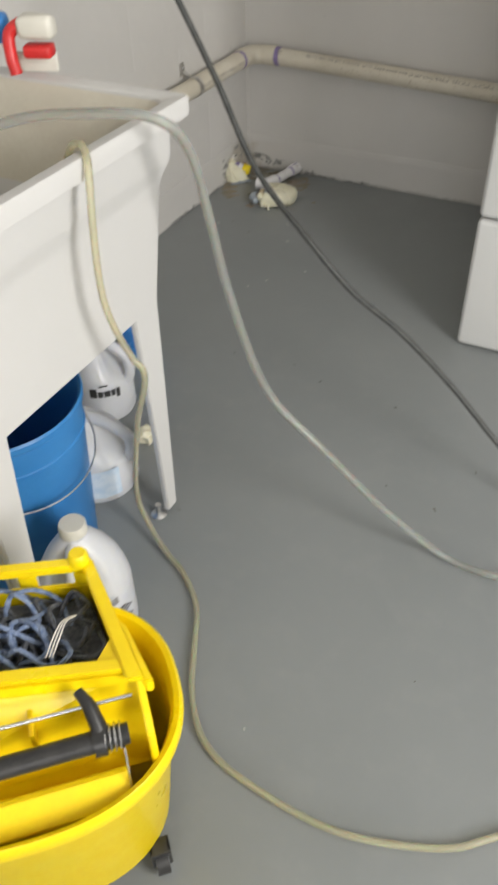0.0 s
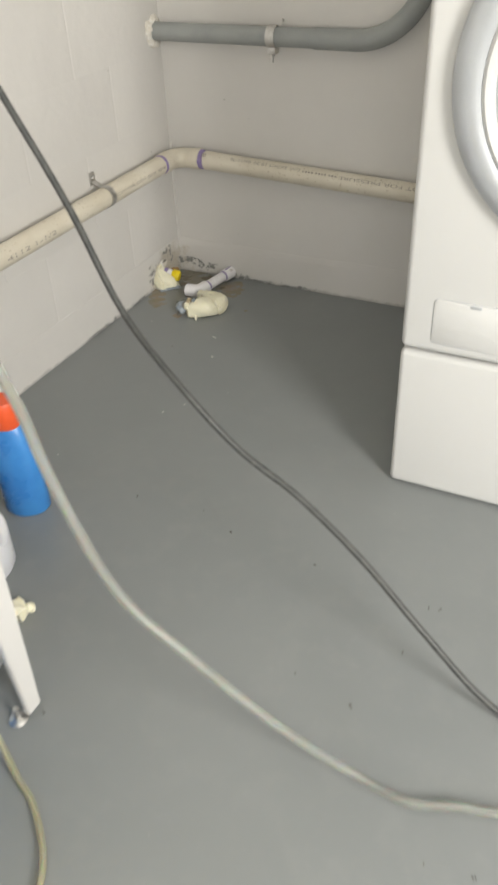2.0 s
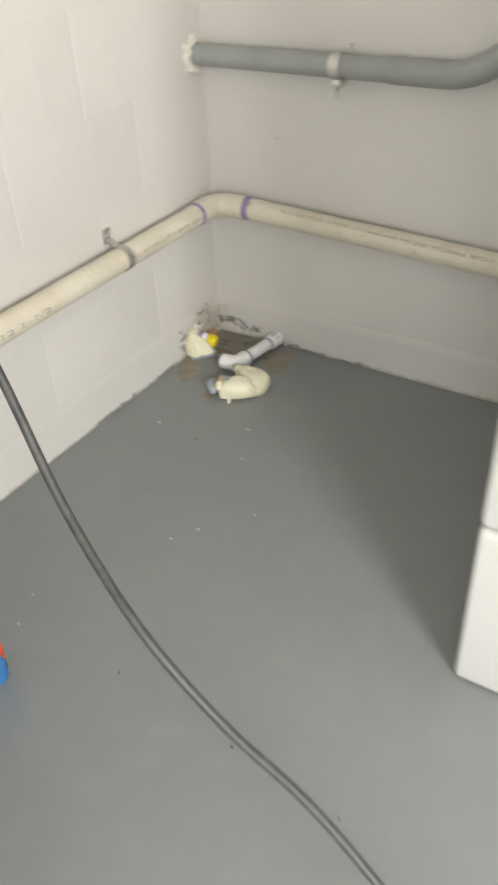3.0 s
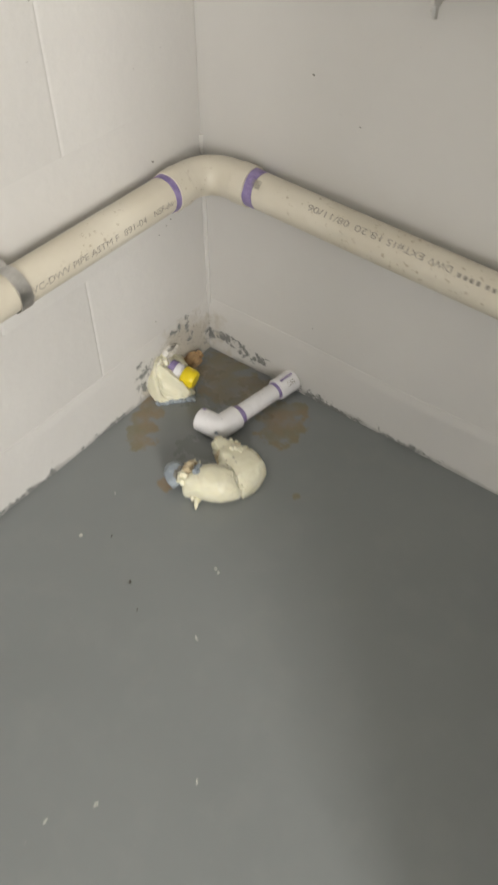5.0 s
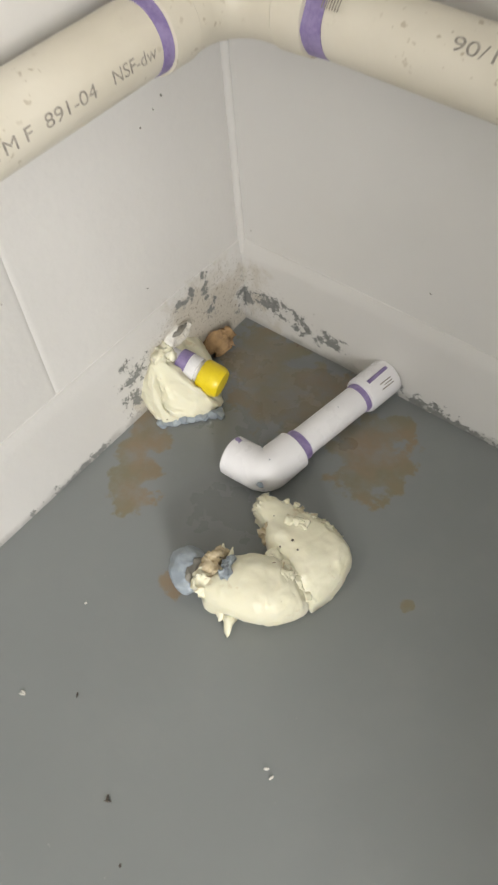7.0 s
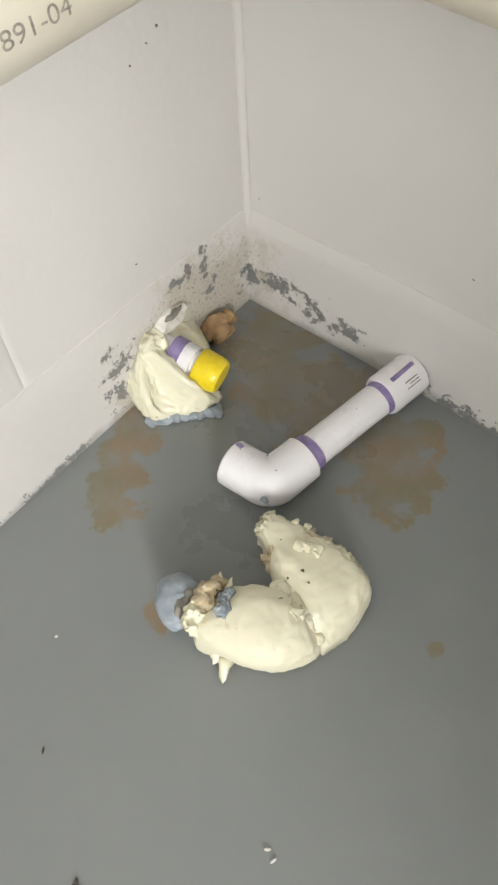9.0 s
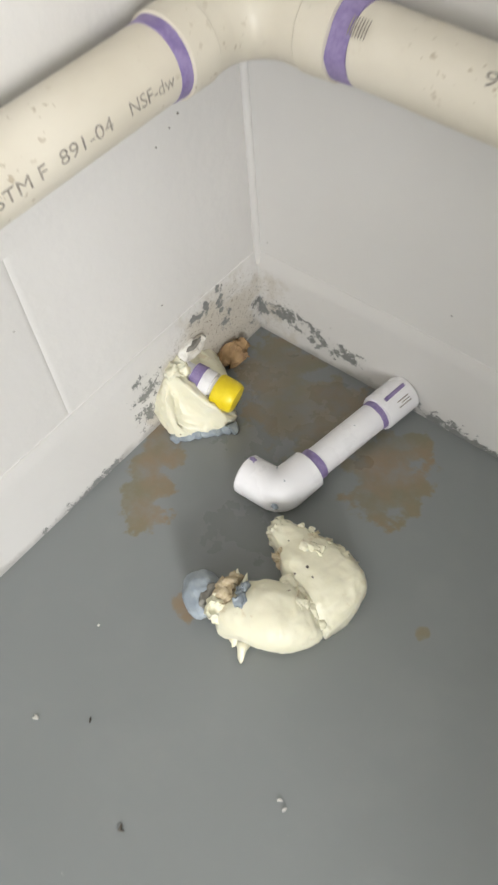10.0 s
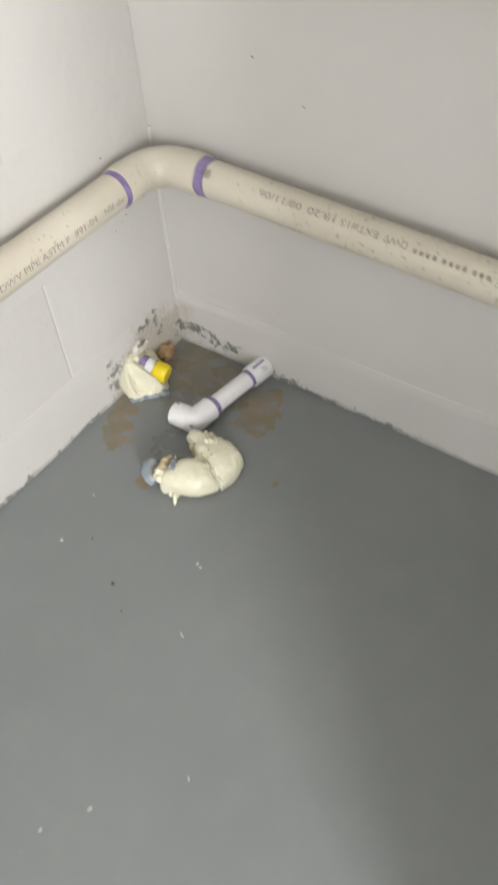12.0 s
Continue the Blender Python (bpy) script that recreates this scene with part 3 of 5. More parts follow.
for k in range(48):
    w = 2 * math.pi * k / 48
    r = GR + 0.006 + 0.005 * noise.noise(Vector((math.cos(w) * 1.7, math.sin(w) * 1.7, 3.0)))
    q = 0.011 + 0.005 * noise.noise(Vector((math.cos(w) * 2.6, math.sin(w) * 2.6, 8.0)))
    loops.append([(0.003 + 0.8 * q * math.cos(v), (r + q * math.sin(v)) * math.cos(w), (r + q * math.sin(v)) * math.sin(w)) for v in np.linspace(0, 2 * math.pi, 14, endpoint=False)])
rings(patch, loops, wrap=True)
roughen(patch, 0.007, 70, 2)
roughen(patch, 0.003, 190, 5)
tagged(part("wall_filler", patch, "plaster"), "lumpy white filler round the conduit end", "filler").matrix_world = pose(0, GY, GZ)

# ---- corner: capped stub, white pipe, foam ----
stub = thing("capped_pipe_stub", (0, 0, 0), "white pipe stub with a yellow end cap in foam", "pipe")
a, b = Vector((0.006, -0.140, 0.048)), Vector((0.068, -0.128, 0.034))
d = (b - a).normalized()
part("pipe", tube([a, b - d * 0.002], 0.0125, 28), "pvc_new", stub)
part("primer_ring", roughen(tube([a + d * 0.012, a + d * 0.024], 0.0166, 28), 0.0007, 90), "primer", stub, "purple primer smear")
part("collar", tube([a + d * 0.018, a + d * 0.020, a + d * 0.036], [0.0150, 0.0160, 0.0160], 28), "pvc_new", stub)
cap_line = [b - d * 0.024, b - d * 0.022, b - d * 0.006, b - d * 0.001, b + d * 0.0018, b + d * 0.0022]
part("cap", tube(cap_line, [0.0172, 0.0184, 0.0181, 0.0172, 0.0152, 0.004], 32), "yellow_cap", stub, "yellow rounded plastic cap")

bm = bmesh.new()
for q in ((0.032, -0.194, 0.001), (0.046, -0.184, 0.001), (0.076, -0.140, 0.001), (0.070, -0.134, 0.006), (-0.003, -0.182, 0.001), (-0.003, -0.085, 0.001), (-0.003, -0.182, 0.046), (-0.003, -0.160, 0.068), (-0.003, -0.100, 0.050), (0.010, -0.150, 0.060), (0.022, -0.172, 0.034), (0.050, -0.148, 0.016), (0.034, -0.124, 0.020), (0.016, -0.092, 0.026)):
    bm.verts.new(q)
bmesh.ops.convex_hull(bm, input=bm.verts[:])
bmesh.ops.triangulate(bm, faces=bm.faces[:])
for k in range(4):
    bmesh.ops.subdivide_edges(bm, edges=bm.edges[:], cuts=1, use_grid_fill=True, smooth=0.35 if k < 2 else 0.0)
    bmesh.ops.triangulate(bm, faces=bm.faces[:])
for k in range(16):
    bmesh.ops.smooth_vert(bm, verts=bm.verts[:], factor=0.5, use_axis_x=True, use_axis_y=True, use_axis_z=True)
roughen(bm, 0.0040, 60, 1)
roughen(bm, 0.0020, 190, 4)
roughen(bm, 0.0010, 480, 6)
for v in bm.verts:
    v.co.z = max(v.co.z, 0.0006)
foam_patch = part("foam_patch", bm, "foam", smooth=180)
tagged(foam_patch, "lumpy cream foam sealing a pipe at the wall foot", "foam")
bm = bmesh.new()
for k in range(9):
    q = Vector((0.032 + k * 0.0054, -0.191 + k * 0.0060, 0.0025))
    m = bmesh.ops.create_icosphere(bm, subdivisions=2, radius=0.007)["verts"]
    for v in m:
        v.co = q + Vector((v.co.x, v.co.y, v.co.z * 0.6))
roughen(bm, 0.004, 120, 3)
part("paint_edge", bm, "grey_dab", foam_patch, "grey floor paint on its lower edge")
part("torn_lump", lump((0.004, -0.124, 0.068), (0.008, 0.022, 0.012), 0.004, 95, 18, 4), "plaster", foam_patch, "torn pale foam above the pipe", smooth=180)
part("torn_lump", lump((0.008, -0.152, 0.062), (0.010, 0.016, 0.013), 0.006, 110, 23, 4), "foam", foam_patch, smooth=180)
# Solid lump; the slot's shade is put into its dark colour.
part("paint_or_gap_dab", lump((0.0095, -0.122, 0.0775), (0.0030, 0.013, 0.0030), 0.002, 130, 8, 3), "seam_grey", foam_patch, "dark grey lump coloured as a shaded gap in the foam", smooth=180)
tagged(part("foam_crumb", lump((0.012, -0.066, 0.014), (0.013, 0.022, 0.014), 0.009, 80, 12, 4), "rust_foam"), "rusty brown foam crumb in the wall corner", "foam")

WZ = 0.0215
w0, w1, w2, w3, w4 = (Vector(q) for q in ((0.203, -0.004, WZ), (0.197, -0.042, WZ), (0.1805, -0.144, WZ), (0.1740, -0.186, WZ), (0.131, -0.189, WZ)))
white_pipe = thing("water_pipe", (0, 0, 0), "short white plastic pipe with an open elbow on the floor", "pipe")
d1 = (w2 - w0).normalized()
part("pipe", tube([w0, w2 + d1 * 0.01], 0.0163, 32), "pvc_new", white_pipe)
coupling = part("coupling", tube([w0, w0 + d1 * 0.040, w0 + d1 * 0.0425, w0 + d1 * 0.043], [0.0208, 0.0208, 0.0200, 0.0166], 32), "pvc_new", white_pipe, "thicker socket at the wall")
for q0, q1, r in ((w0 + d1 * 0.042, w0 + d1 * 0.0495, 0.0167), (w2 - d1 * 0.009, w2 + d1 * 0.0005, 0.0169)):
    part("primer_ring", roughen(tube([q0, (q0 + q1) / 2, q1], [r + 0.0004, r + 0.0003, r], 40), 0.0009, 70), "primer", white_pipe, "purple primer ring")
d2 = (w4 - w3).normalized()
turn_r = 0.009
heel = w3 - d1 * turn_r + d2 * turn_r
line = [w2 + d1 * 0.0005, w2 + d1 * 0.002] + arc(heel, -d2, d1, turn_r, 0, 90, 10) + [w4 - d2 * 0.006, w4 - d2 * 0.0015, w4]
bm = tube(line, [0.0180] + [0.0216] * (len(line) - 3) + [0.0214, 0.0200], 40)
for v in bm.verts:
    # A fitting swells at its heel.
    v.co += (v.co - w3).normalized() * 0.0016 * max(0.0, 1.0 - (v.co - w3).length / 0.034)
part("elbow", bm, "pvc_new", white_pipe, "white elbow fitting")
for k, (q, r) in enumerate(((w3 + Vector((0.009, -0.0190, 0.0085)), 0.0042), (w3 + Vector((-0.012, 0.012, 0.0205)), 0.0012), (w3 + Vector((0.004, 0.004, 0.0222)), 0.0010), (w0 + d1 * 0.08 + Vector((0.002, 0, 0.0165)), 0.0009))):
    part("paint_or_gap_dab", lump(q, (r, r * 0.7, r * 0.4), r * 0.3, 300, k, 3), "grey_dab", white_pipe, "small grey paint fleck")
# The elbow end is closed; a dark disc paints the shade of its opening.
part("bore_shade", tube([w4 + d2 * 0.0004, w4 + d2 * 0.0012], 0.0150, 24), "seam", white_pipe, "dark disc for the shade inside the pipe opening")
part("primer_mark", lump(w4 - d2 * 0.006 + Vector((0, 0.006, 0.0188)), (0.0065, 0.0055, 0.0034), 0.0025, 120, 4, 3), "primer", white_pipe, "purple smear")
part("primer_mark", tube([w0 + d1 * 0.006 + Vector((0.002, 0, 0.0190)), w0 + d1 * 0.036 + Vector((0.003, 0, 0.0192))], 0.0028, 8), "primer", white_pipe, "purple smear")
for k, ln in ((0, 0.016), (1, 0.012), (2, 0.017)):
    q = w0 + d1 * 0.012 + Vector((0.0125 + k * 0.0022, 0.0, 0.0168 - k * 0.0022))
    part("printing", tube([q, q + d1 * ln], 0.0006, 6), "ink", coupling, "small dark print")

# Loose elbow thick with foam.
def foam_arm(bm, stations, n=64, square=2.4):
    """A lying run of foam; stations: the two edges in plan, and the height."""
    e0 = glide([(q[0], q[1], 0.0) for q in stations], 8)
    e1 = glide([(q[2], q[3], 0.0) for q in stations], 8)
    tall = np.interp(np.linspace(0, len(stations) - 1, len(e0)), range(len(stations)), [q[4] for q in stations])
    loops = []
    for p, q, h in zip(e0, e1, tall):
        mid, half = (p + q) / 2, (q - p) / 2
        loop = []
        for k in range(n):
            c, u = math.cos(2 * math.pi * k / n), math.sin(2 * math.pi * k / n)
            c, u = (math.copysign(abs(w) ** (2 / square), w) for w in (c, u))
            loop.append(mid + half * c + Vector((0, 0, float(h) * (0.5 + 0.5 * u))))
        loops.append(loop)
    return rings(bm, loops)


def foam_body(stations, lumps, fine, seed, square, torn=0.0):
    """torn: how ragged the thin tip and the outer edge of the arm are."""
    bm = foam_arm(bmesh.new(), stations, 72, square)
    if torn:
        for v in bm.verts:
            k = max(min(1.0, (0.212 - v.co.x) / 0.012), min(1.0, (v.co.y + 0.2165) / 0.006) if v.co.x < 0.285 else 0.0, 0.0)
            v.co += noise.noise_vector(v.co * 260) * torn * k + noise.noise_vector(v.co * 620) * torn * 0.6 * k
    roughen(bm, lumps, 38, seed)
    roughen(bm, fine, 150, seed + 2)
    roughen(bm, fine * 0.45, 420, seed + 5)
    for v in bm.verts:
        v.co.z = max(v.co.z, 0.0008)
    return bm


def spike(base, tip, r):
    """A torn shred, wide at its root."""
    b, t = Vector(base), Vector(tip)
    return roughen(tube([b, b.lerp(t, 0.4), b.lerp(t, 0.8), t], [r, r * 0.72, r * 0.34, r * 0.08], 9), r * 0.35, 170, b.x * 90)


# The torn arm is thin at its tip and broad at the knee; the other swells beside it and narrows to the painted end.
KNEE = [(0.196, -0.218, 0.197, -0.230, 0.040), (0.198, -0.214, 0.200, -0.234, 0.046), (0.216, -0.211, 0.216, -0.243, 0.048), (0.237, -0.206, 0.233, -0.257, 0.050), (0.258, -0.205, 0.247, -0.266, 0.051), (0.279, -0.207, 0.262, -0.270, 0.050), (0.298, -0.213, 0.277, -0.275, 0.046), (0.305, -0.226, 0.288, -0.277, 0.038), (0.304, -0.254, 0.297, -0.277, 0.026)]
foam_elbow = part("foam_covered_elbow", foam_body(KNEE, 0.0026, 0.0012, 7, 3.0, 0.0042), "foam", smooth=180)
tagged(foam_elbow, "pipe elbow crusted with cream foam lying on the floor", "foam")
BULB = [(0.197, -0.311, 0.214, -0.331, 0.032), (0.199, -0.304, 0.222, -0.335, 0.044), (0.209, -0.292, 0.240, -0.331, 0.052), (0.220, -0.281, 0.260, -0.325, 0.058), (0.234, -0.271, 0.279, -0.314, 0.060), (0.248, -0.266, 0.290, -0.300, 0.057), (0.264, -0.266, 0.295, -0.288, 0.050), (0.280, -0.269, 0.296, -0.279, 0.034)]
part("foam_bulb", foam_body(BULB, 0.0030, 0.0011, 3, 2.2), "foam", foam_elbow, "smooth swollen foam", smooth=180)
# Blue-grey painted end: a short bent collar, hollow on the foam's side.
bm = tube(glide([(0.1775, -0.3005, 0.030), (0.1800, -0.3080, 0.030), (0.1860, -0.3170, 0.027), (0.1945, -0.3260, 0.024), (0.2010, -0.3320, 0.020)], 8), [0.006 + 0.0125 * math.sin(math.pi * min(1.0, (k + 2) / 34)) for k in range(33)], 28)
roughen(bm, 0.0040, 70, 21)
roughen(bm, 0.0012, 260, 3)
part("paint_end", bm, "grey_dab", foam_elbow, "blue-grey painted end", smooth=180)
part("collar_gap", lump((0.1965, -0.3165, 0.034), (0.0075, 0.015, 0.0125), 0.004, 130, 14, 4), "seam_grey", foam_elbow, "dirty dark gap behind the painted end", smooth=180)
part("torn_crust", lump((0.2065, -0.3050, 0.039), (0.011, 0.017, 0.013), 0.008, 120, 41, 4), "crust", foam_elbow, "torn tan foam crust", smooth=180)
part("torn_crust", lump((0.2100, -0.3220, 0.037), (0.008, 0.013, 0.012), 0.007, 130, 27, 4), "foam", foam_elbow, smooth=180)
part("torn_crust", lump((0.2240, -0.2440, 0.027), (0.010, 0.008, 0.016), 0.006, 120, 52, 4), "crust", foam_elbow, "torn tan foam crust", smooth=180)
part("torn_crust", lump((0.2700, -0.2770, 0.0475), (0.010, 0.009, 0.008), 0.004, 140, 33, 4), "foam", foam_elbow, smooth=180)
for q, e, seed in (((0.2500, -0.2645, 0.040), (0.012, 0.007, 0.010), 71), ((0.2640, -0.2690, 0.041), (0.012, 0.008, 0.010), 74), ((0.2770, -0.2725, 0.036), (0.011, 0.008, 0.009), 77), ((0.2880, -0.2760, 0.026), (0.008, 0.007, 0.009), 79)):
    part("torn_crust", lump(q, e, 0.0035, 120, seed, 4), "foam", foam_elbow, smooth=180)
for q, e, seed in (((0.2215, -0.2985, 0.0515), (0.004, 0.008, 0.0045), 31), ((0.2270, -0.3090, 0.0545), (0.0065, 0.0075, 0.0030), 35)):
    part("paint_or_gap_dab", lump(q, e, 0.005, 150, seed, 4), "grey_dab", foam_elbow, "grey paint patch", smooth=180)
for base, tip, r in (((0.241, -0.326, 0.011), (0.2500, -0.3420, 0.004), 0.0070), ((0.232, -0.326, 0.014), (0.2380, -0.3360, 0.012), 0.007), ((0.208, -0.293, 0.036), (0.2030, -0.2840, 0.048), 0.0058), ((0.217, -0.292, 0.044), (0.2140, -0.2830, 0.050), 0.0042)):
    part("torn_shred", spike(base, tip, r), "foam", foam_elbow, smooth=180)
random.seed(44)
for k in range(15):
    q = Vector((0.2215, -0.2115, 0.043)).lerp(Vector((0.2700, -0.2085, 0.040)), k / 14.0)
    e = random.uniform(0.0022, 0.0045)
    part("ragged_lump", lump(q + Vector((0, random.uniform(-0.002, 0.001), random.uniform(-0.003, 0.002))), (e, e * 0.8, e), e * 0.8, 190, 5 + k, 3), "foam", foam_elbow, smooth=180)
for k, (x, y, z) in enumerate(((0.2450, -0.2250, 0.0500), (0.2380, -0.2290, 0.0505), (0.2520, -0.2240, 0.0495))):
    part("ragged_lump", lump((x, y, z), (0.006, 0.005, 0.0035), 0.0035, 170, 60 + k, 3), "foam", foam_elbow, smooth=180)
for x, y, z, r in ((0.2540, -0.2450, 0.0505, 0.0017), (0.2640, -0.2500, 0.0495, 0.0017), (0.2480, -0.2560, 0.0485, 0.0011), (0.2230, -0.2330, 0.0470, 0.0012)):
    part("pit", lump((x, y, z), (r, r * 0.8, r * 0.6), r * 0.4, 300, 2, 2), "speck_dark", foam_elbow, "small dark pit")
for pts in (((0.2620, -0.2690, 0.0530), (0.2650, -0.2740, 0.0545), (0.2625, -0.2800, 0.0555), (0.2660, -0.2850, 0.0545)), ((0.2700, -0.2680, 0.0505), (0.2740, -0.2740, 0.0500), (0.2790, -0.2780, 0.0460))):
    part("crack", roughen(tube(glide(pts, 6), 0.0008, 6), 0.0010, 240), "crust", foam_elbow, "thin tan line along the crack between the two lobes")
for dx, dy in ((0, 0), (0.006, -0.004), (-0.003, 0.006), (0.003, 0.008)):
    tagged(part("foam_crumb", lump((0.1705 + dx, -0.3190 + dy, 0.003), (0.004, 0.0035, 0.003), 0.002, 200, dx * 900, 2), "seam_grey"), "dirty grey crumb beside the foam elbow", "foam", "foam crumbs")

# ---- washing machine on its pedestal ----
X0, X1, YF, YB, ZP = 1.05, 1.05 + 0.680, -0.8603, -0.10, 0.3525
pedestal = thing("washer_pedestal", ((X0 + X1) / 2, 0, 0), "white enamelled drawer pedestal under the washing machine", "pedestal")
H = (X1 - X0) / 2
part("body", boxes(((-H + 0.004, YF + 0.03, 0.006), (H - 0.004, YB, ZP - 0.004)), bevel=0.006), "appliance", pedestal)
bm = box(bmesh.new(), (-H, YF, 0.003), (H, YF + 0.05, ZP - 0.004), 0.013, 5)
part("drawer_front", bm, "appliance", pedestal)
for x in (-H + 0.05, H - 0.05):
    for y in (YF + 0.06, YB - 0.06):
        part("foot", lathe([(0.018, 0.0), (0.020, 0.004), (0.012, 0.010), (0.012, 0.03)], 16, (x, y)), "black", pedestal)
washer = thing("washing_machine", ((X0 + X1) / 2, 0, ZP), "white front-loading washing machine with a silver door ring", "washing machine")
part("body", box(bmesh.new(), (-H, YF + 0.006, 0.002), (H, YB, 0.965), 0.013, 4), "appliance", washer)
part("front_panel", box(bmesh.new(), (-H + 0.0005, YF - 0.005, 0.004), (H - 0.0005, YF + 0.03, 0.80), 0.014, 4), "appliance", washer)
part("control_panel", box(bmesh.new(), (-H + 0.0005, YF - 0.004, 0.804), (H - 0.0005, YF + 0.03, 0.960), 0.014, 4), "silver", washer, "silver-grey control panel")
DZ, DR = 0.877 - ZP, 0.288
prof = [(DR, 0.0), (DR, 0.012), (DR - 0.006, 0.022), (DR - 0.022, 0.030), (0.246, 0.032), (0.237, 0.028), (0.234, 0.018)]
n = 96
bm = bmesh.new()
rings(bm, [[(r * math.cos(2 * math.pi * i / n), -h, r * math.sin(2 * math.pi * i / n)) for i in range(n)] for r, h in prof + [(0.234, 0.0)]], False, False)
door = part("door", bm, "silver", washer, "round silver-grey door ring")
door.matrix_local = pose(0, YF - 0.005, DZ)
bm = bmesh.new()
rings(bm, [[(r * math.cos(2 * math.pi * i / n), -h, r * math.sin(2 * math.pi * i / n)) for i in range(n)] for r, h in ((0.236, 0.004), (0.236, 0.027), (0.230, 0.032), (0.222, 0.030), (0.216, 0.020), (0.216, 0.004))], False, False)
part("inner_ring", bm, "appliance", door, "bright inner door ring")
bm = bmesh.new()
rings(bm, [[(r * math.cos(2 * math.pi * i / n), -h, r * math.sin(2 * math.pi * i / n)) for i in range(n)] for r, h in ((0.217, 0.016), (0.20, 0.020), (0.15, 0.028), (0.08, 0.033), (0.01, 0.035))], False, True)
part("glass", bm, "silver", door, "pale grey domed door window")


def round_rect(cx, cz, w, h, r, n=6):
    out = []
    for sx, sz, a0 in ((1, 1, 0), (-1, 1, 90), (-1, -1, 180), (1, -1, 270)):
        for k in range(n + 1):
            t = radians(a0 + 90 * k / n)
            out.append((cx + sx * (w / 2 - r) + r * math.cos(t), cz + sz * (h / 2 - r) + r * math.sin(t)))
    return out


fx0, fx1, fz0, fz1 = 1.1123 - (X0 + X1) / 2, 1.1123 - (X0 + X1) / 2 + 0.165, 0.3794 - ZP, 0.4762 - ZP
cx, cz, fw, fh = (fx0 + fx1) / 2, (fz0 + fz1) / 2, fx1 - fx0, fz1 - fz0
bm = bmesh.new()
rings(bm, [[(x, YF - 0.005 - y, z) for x, z in round_rect(cx, cz, fw + g, fh + g, 0.010)] for g, y in ((0.0026, -0.002), (0.0026, 0.0004), (0.0, 0.0004), (-0.001, -0.002))], wrap=True)
part("panel_gap", bm, "silver", washer, "thin grey gap round the flap")
bm = bmesh.new()
rings(bm, [[(x, YF - 0.005 - y, z) for x, z in round_rect(cx, cz, fw - g, fh - g, 0.009)] for g, y in ((0.0, -0.002), (0.0, 0.0014), (0.002, 0.0024))])
flap = part("filter_flap", bm, "appliance", washer, "small filter access flap")
sx = 1.1923 - (X0 + X1) / 2
part("notch", boxes(((sx - 0.011, YF - 0.0082, fz1 - 0.008), (sx + 0.011, YF - 0.0068, fz1 - 0.001)), bevel=0.0006), "silver", flap, "small grey finger notch")

# ---- utility tub ----
TX0, TX1, TY0, TY1, TZ = 0.1023, 0.7319, -2.232, -1.5857, 0.80
tub = thing("utility_tub", (0, 0, 0), "white plastic laundry tub standing on tapered legs", "laundry tub")


def rrect(x0, x1, y0, y1, r, z, n=6):
    return [(x, y, z) for x, y in round_rect((x0 + x1) / 2, (y0 + y1) / 2, x1 - x0, y1 - y0, r, n)]


# Outer skirt with the step below the rim, and the arched apron between the legs.
bm = bmesh.new()
rings(bm, [rrect(TX0 + i, TX1 - i, TY0 + j, TY1 - j, 0.013, z) for i, j, z in ((0.020, 0.020, TZ - 0.024), (0.024, 0.022, TZ - 0.05), (0.025, 0.024, 0.7142), (0.028, 0.030, 0.7022), (0.032, 0.040, 0.6901), (0.034, 0.050, 0.6743), (0.035, 0.066, 0.5952), (0.036, 0.090, 0.4836))], False, False)
part("skirt", bm, "tub", tub)
bm = bmesh.new()
rings(bm, [rrect(TX0 + i, TX1 - i, TY0 + i, TY1 - i, r, z) for i, r, z in ((0.018, 0.014, TZ - 0.030), (0.001, 0.012, TZ - 0.028), (0.0, 0.012, TZ - 0.004), (0.003, 0.012, TZ), (0.020, 0.02, TZ), (0.026, 0.03, TZ - 0.004), (0.030, 0.03, TZ - 0.02))], False, False)
part("rim", bm, "tub", tub, "flat white rolled rim")
bm = bmesh.new()
rings(bm, [rrect(TX0 + i, TX1 - i, TY0 + i, TY1 - i, r, z) for i, r, z in ((0.028, 0.03, TZ - 0.008), (0.046, 0.04, TZ - 0.06), (0.060, 0.05, TZ - 0.18), (0.075, 0.06, TZ - 0.30), (0.10, 0.07, TZ - 0.325), (0.20, 0.07, TZ - 0.335))], False, True)
part("basin", bm, "basin", tub, "beige stained basin inside")


def tub_leg(cx, cy, fx, fy):
    """A sheet leg: an L of two tapered flanges; fx, fy: +1 or -1 towards the outside."""
    leg = None
    for along in ("y", "x"):
        top, foot, thick = 0.070, 0.030, 0.012
        loops = []
        for z, w, lean in ((0.5022, top, 0.0), (0.30, 0.052, 0.004), (0.012, foot, 0.011)):
            if along == "y":
                y0 = cy - fy * lean
                pts = [(cx, y0), (cx, y0 - fy * w), (cx - fx * thick, y0 - fy * w), (cx - fx * thick, y0)]
            else:
                y0 = cy - fy * lean
                pts = [(cx - fx * thick, y0), (cx - fx * 0.024, y0), (cx - fx * 0.024, y0 - fy * thick), (cx - fx * thick, y0 - fy * thick)]
            loops.append([(x, y, z) for x, y in pts])
        bm = rings(bmesh.new(), loops)
        bmesh.ops.bevel(bm, geom=bm.edges[:], offset=0.002, segments=2, affect="EDGES")
        if leg is None:
            leg = part("leg", bm, "tub", tub)
        else:
            part("flange", bm, "tub", leg)
    yf = cy - fy * 0.050
    part("leveller", lathe([(0.0, 0.0), (0.015, 0.0), (0.017, 0.003), (0.012, 0.007), (0.006, 0.009), (0.006, 0.03), (0.0, 0.03)], 20, (cx - fx * 0.020, yf)), "steel", leg, "steel levelling foot")


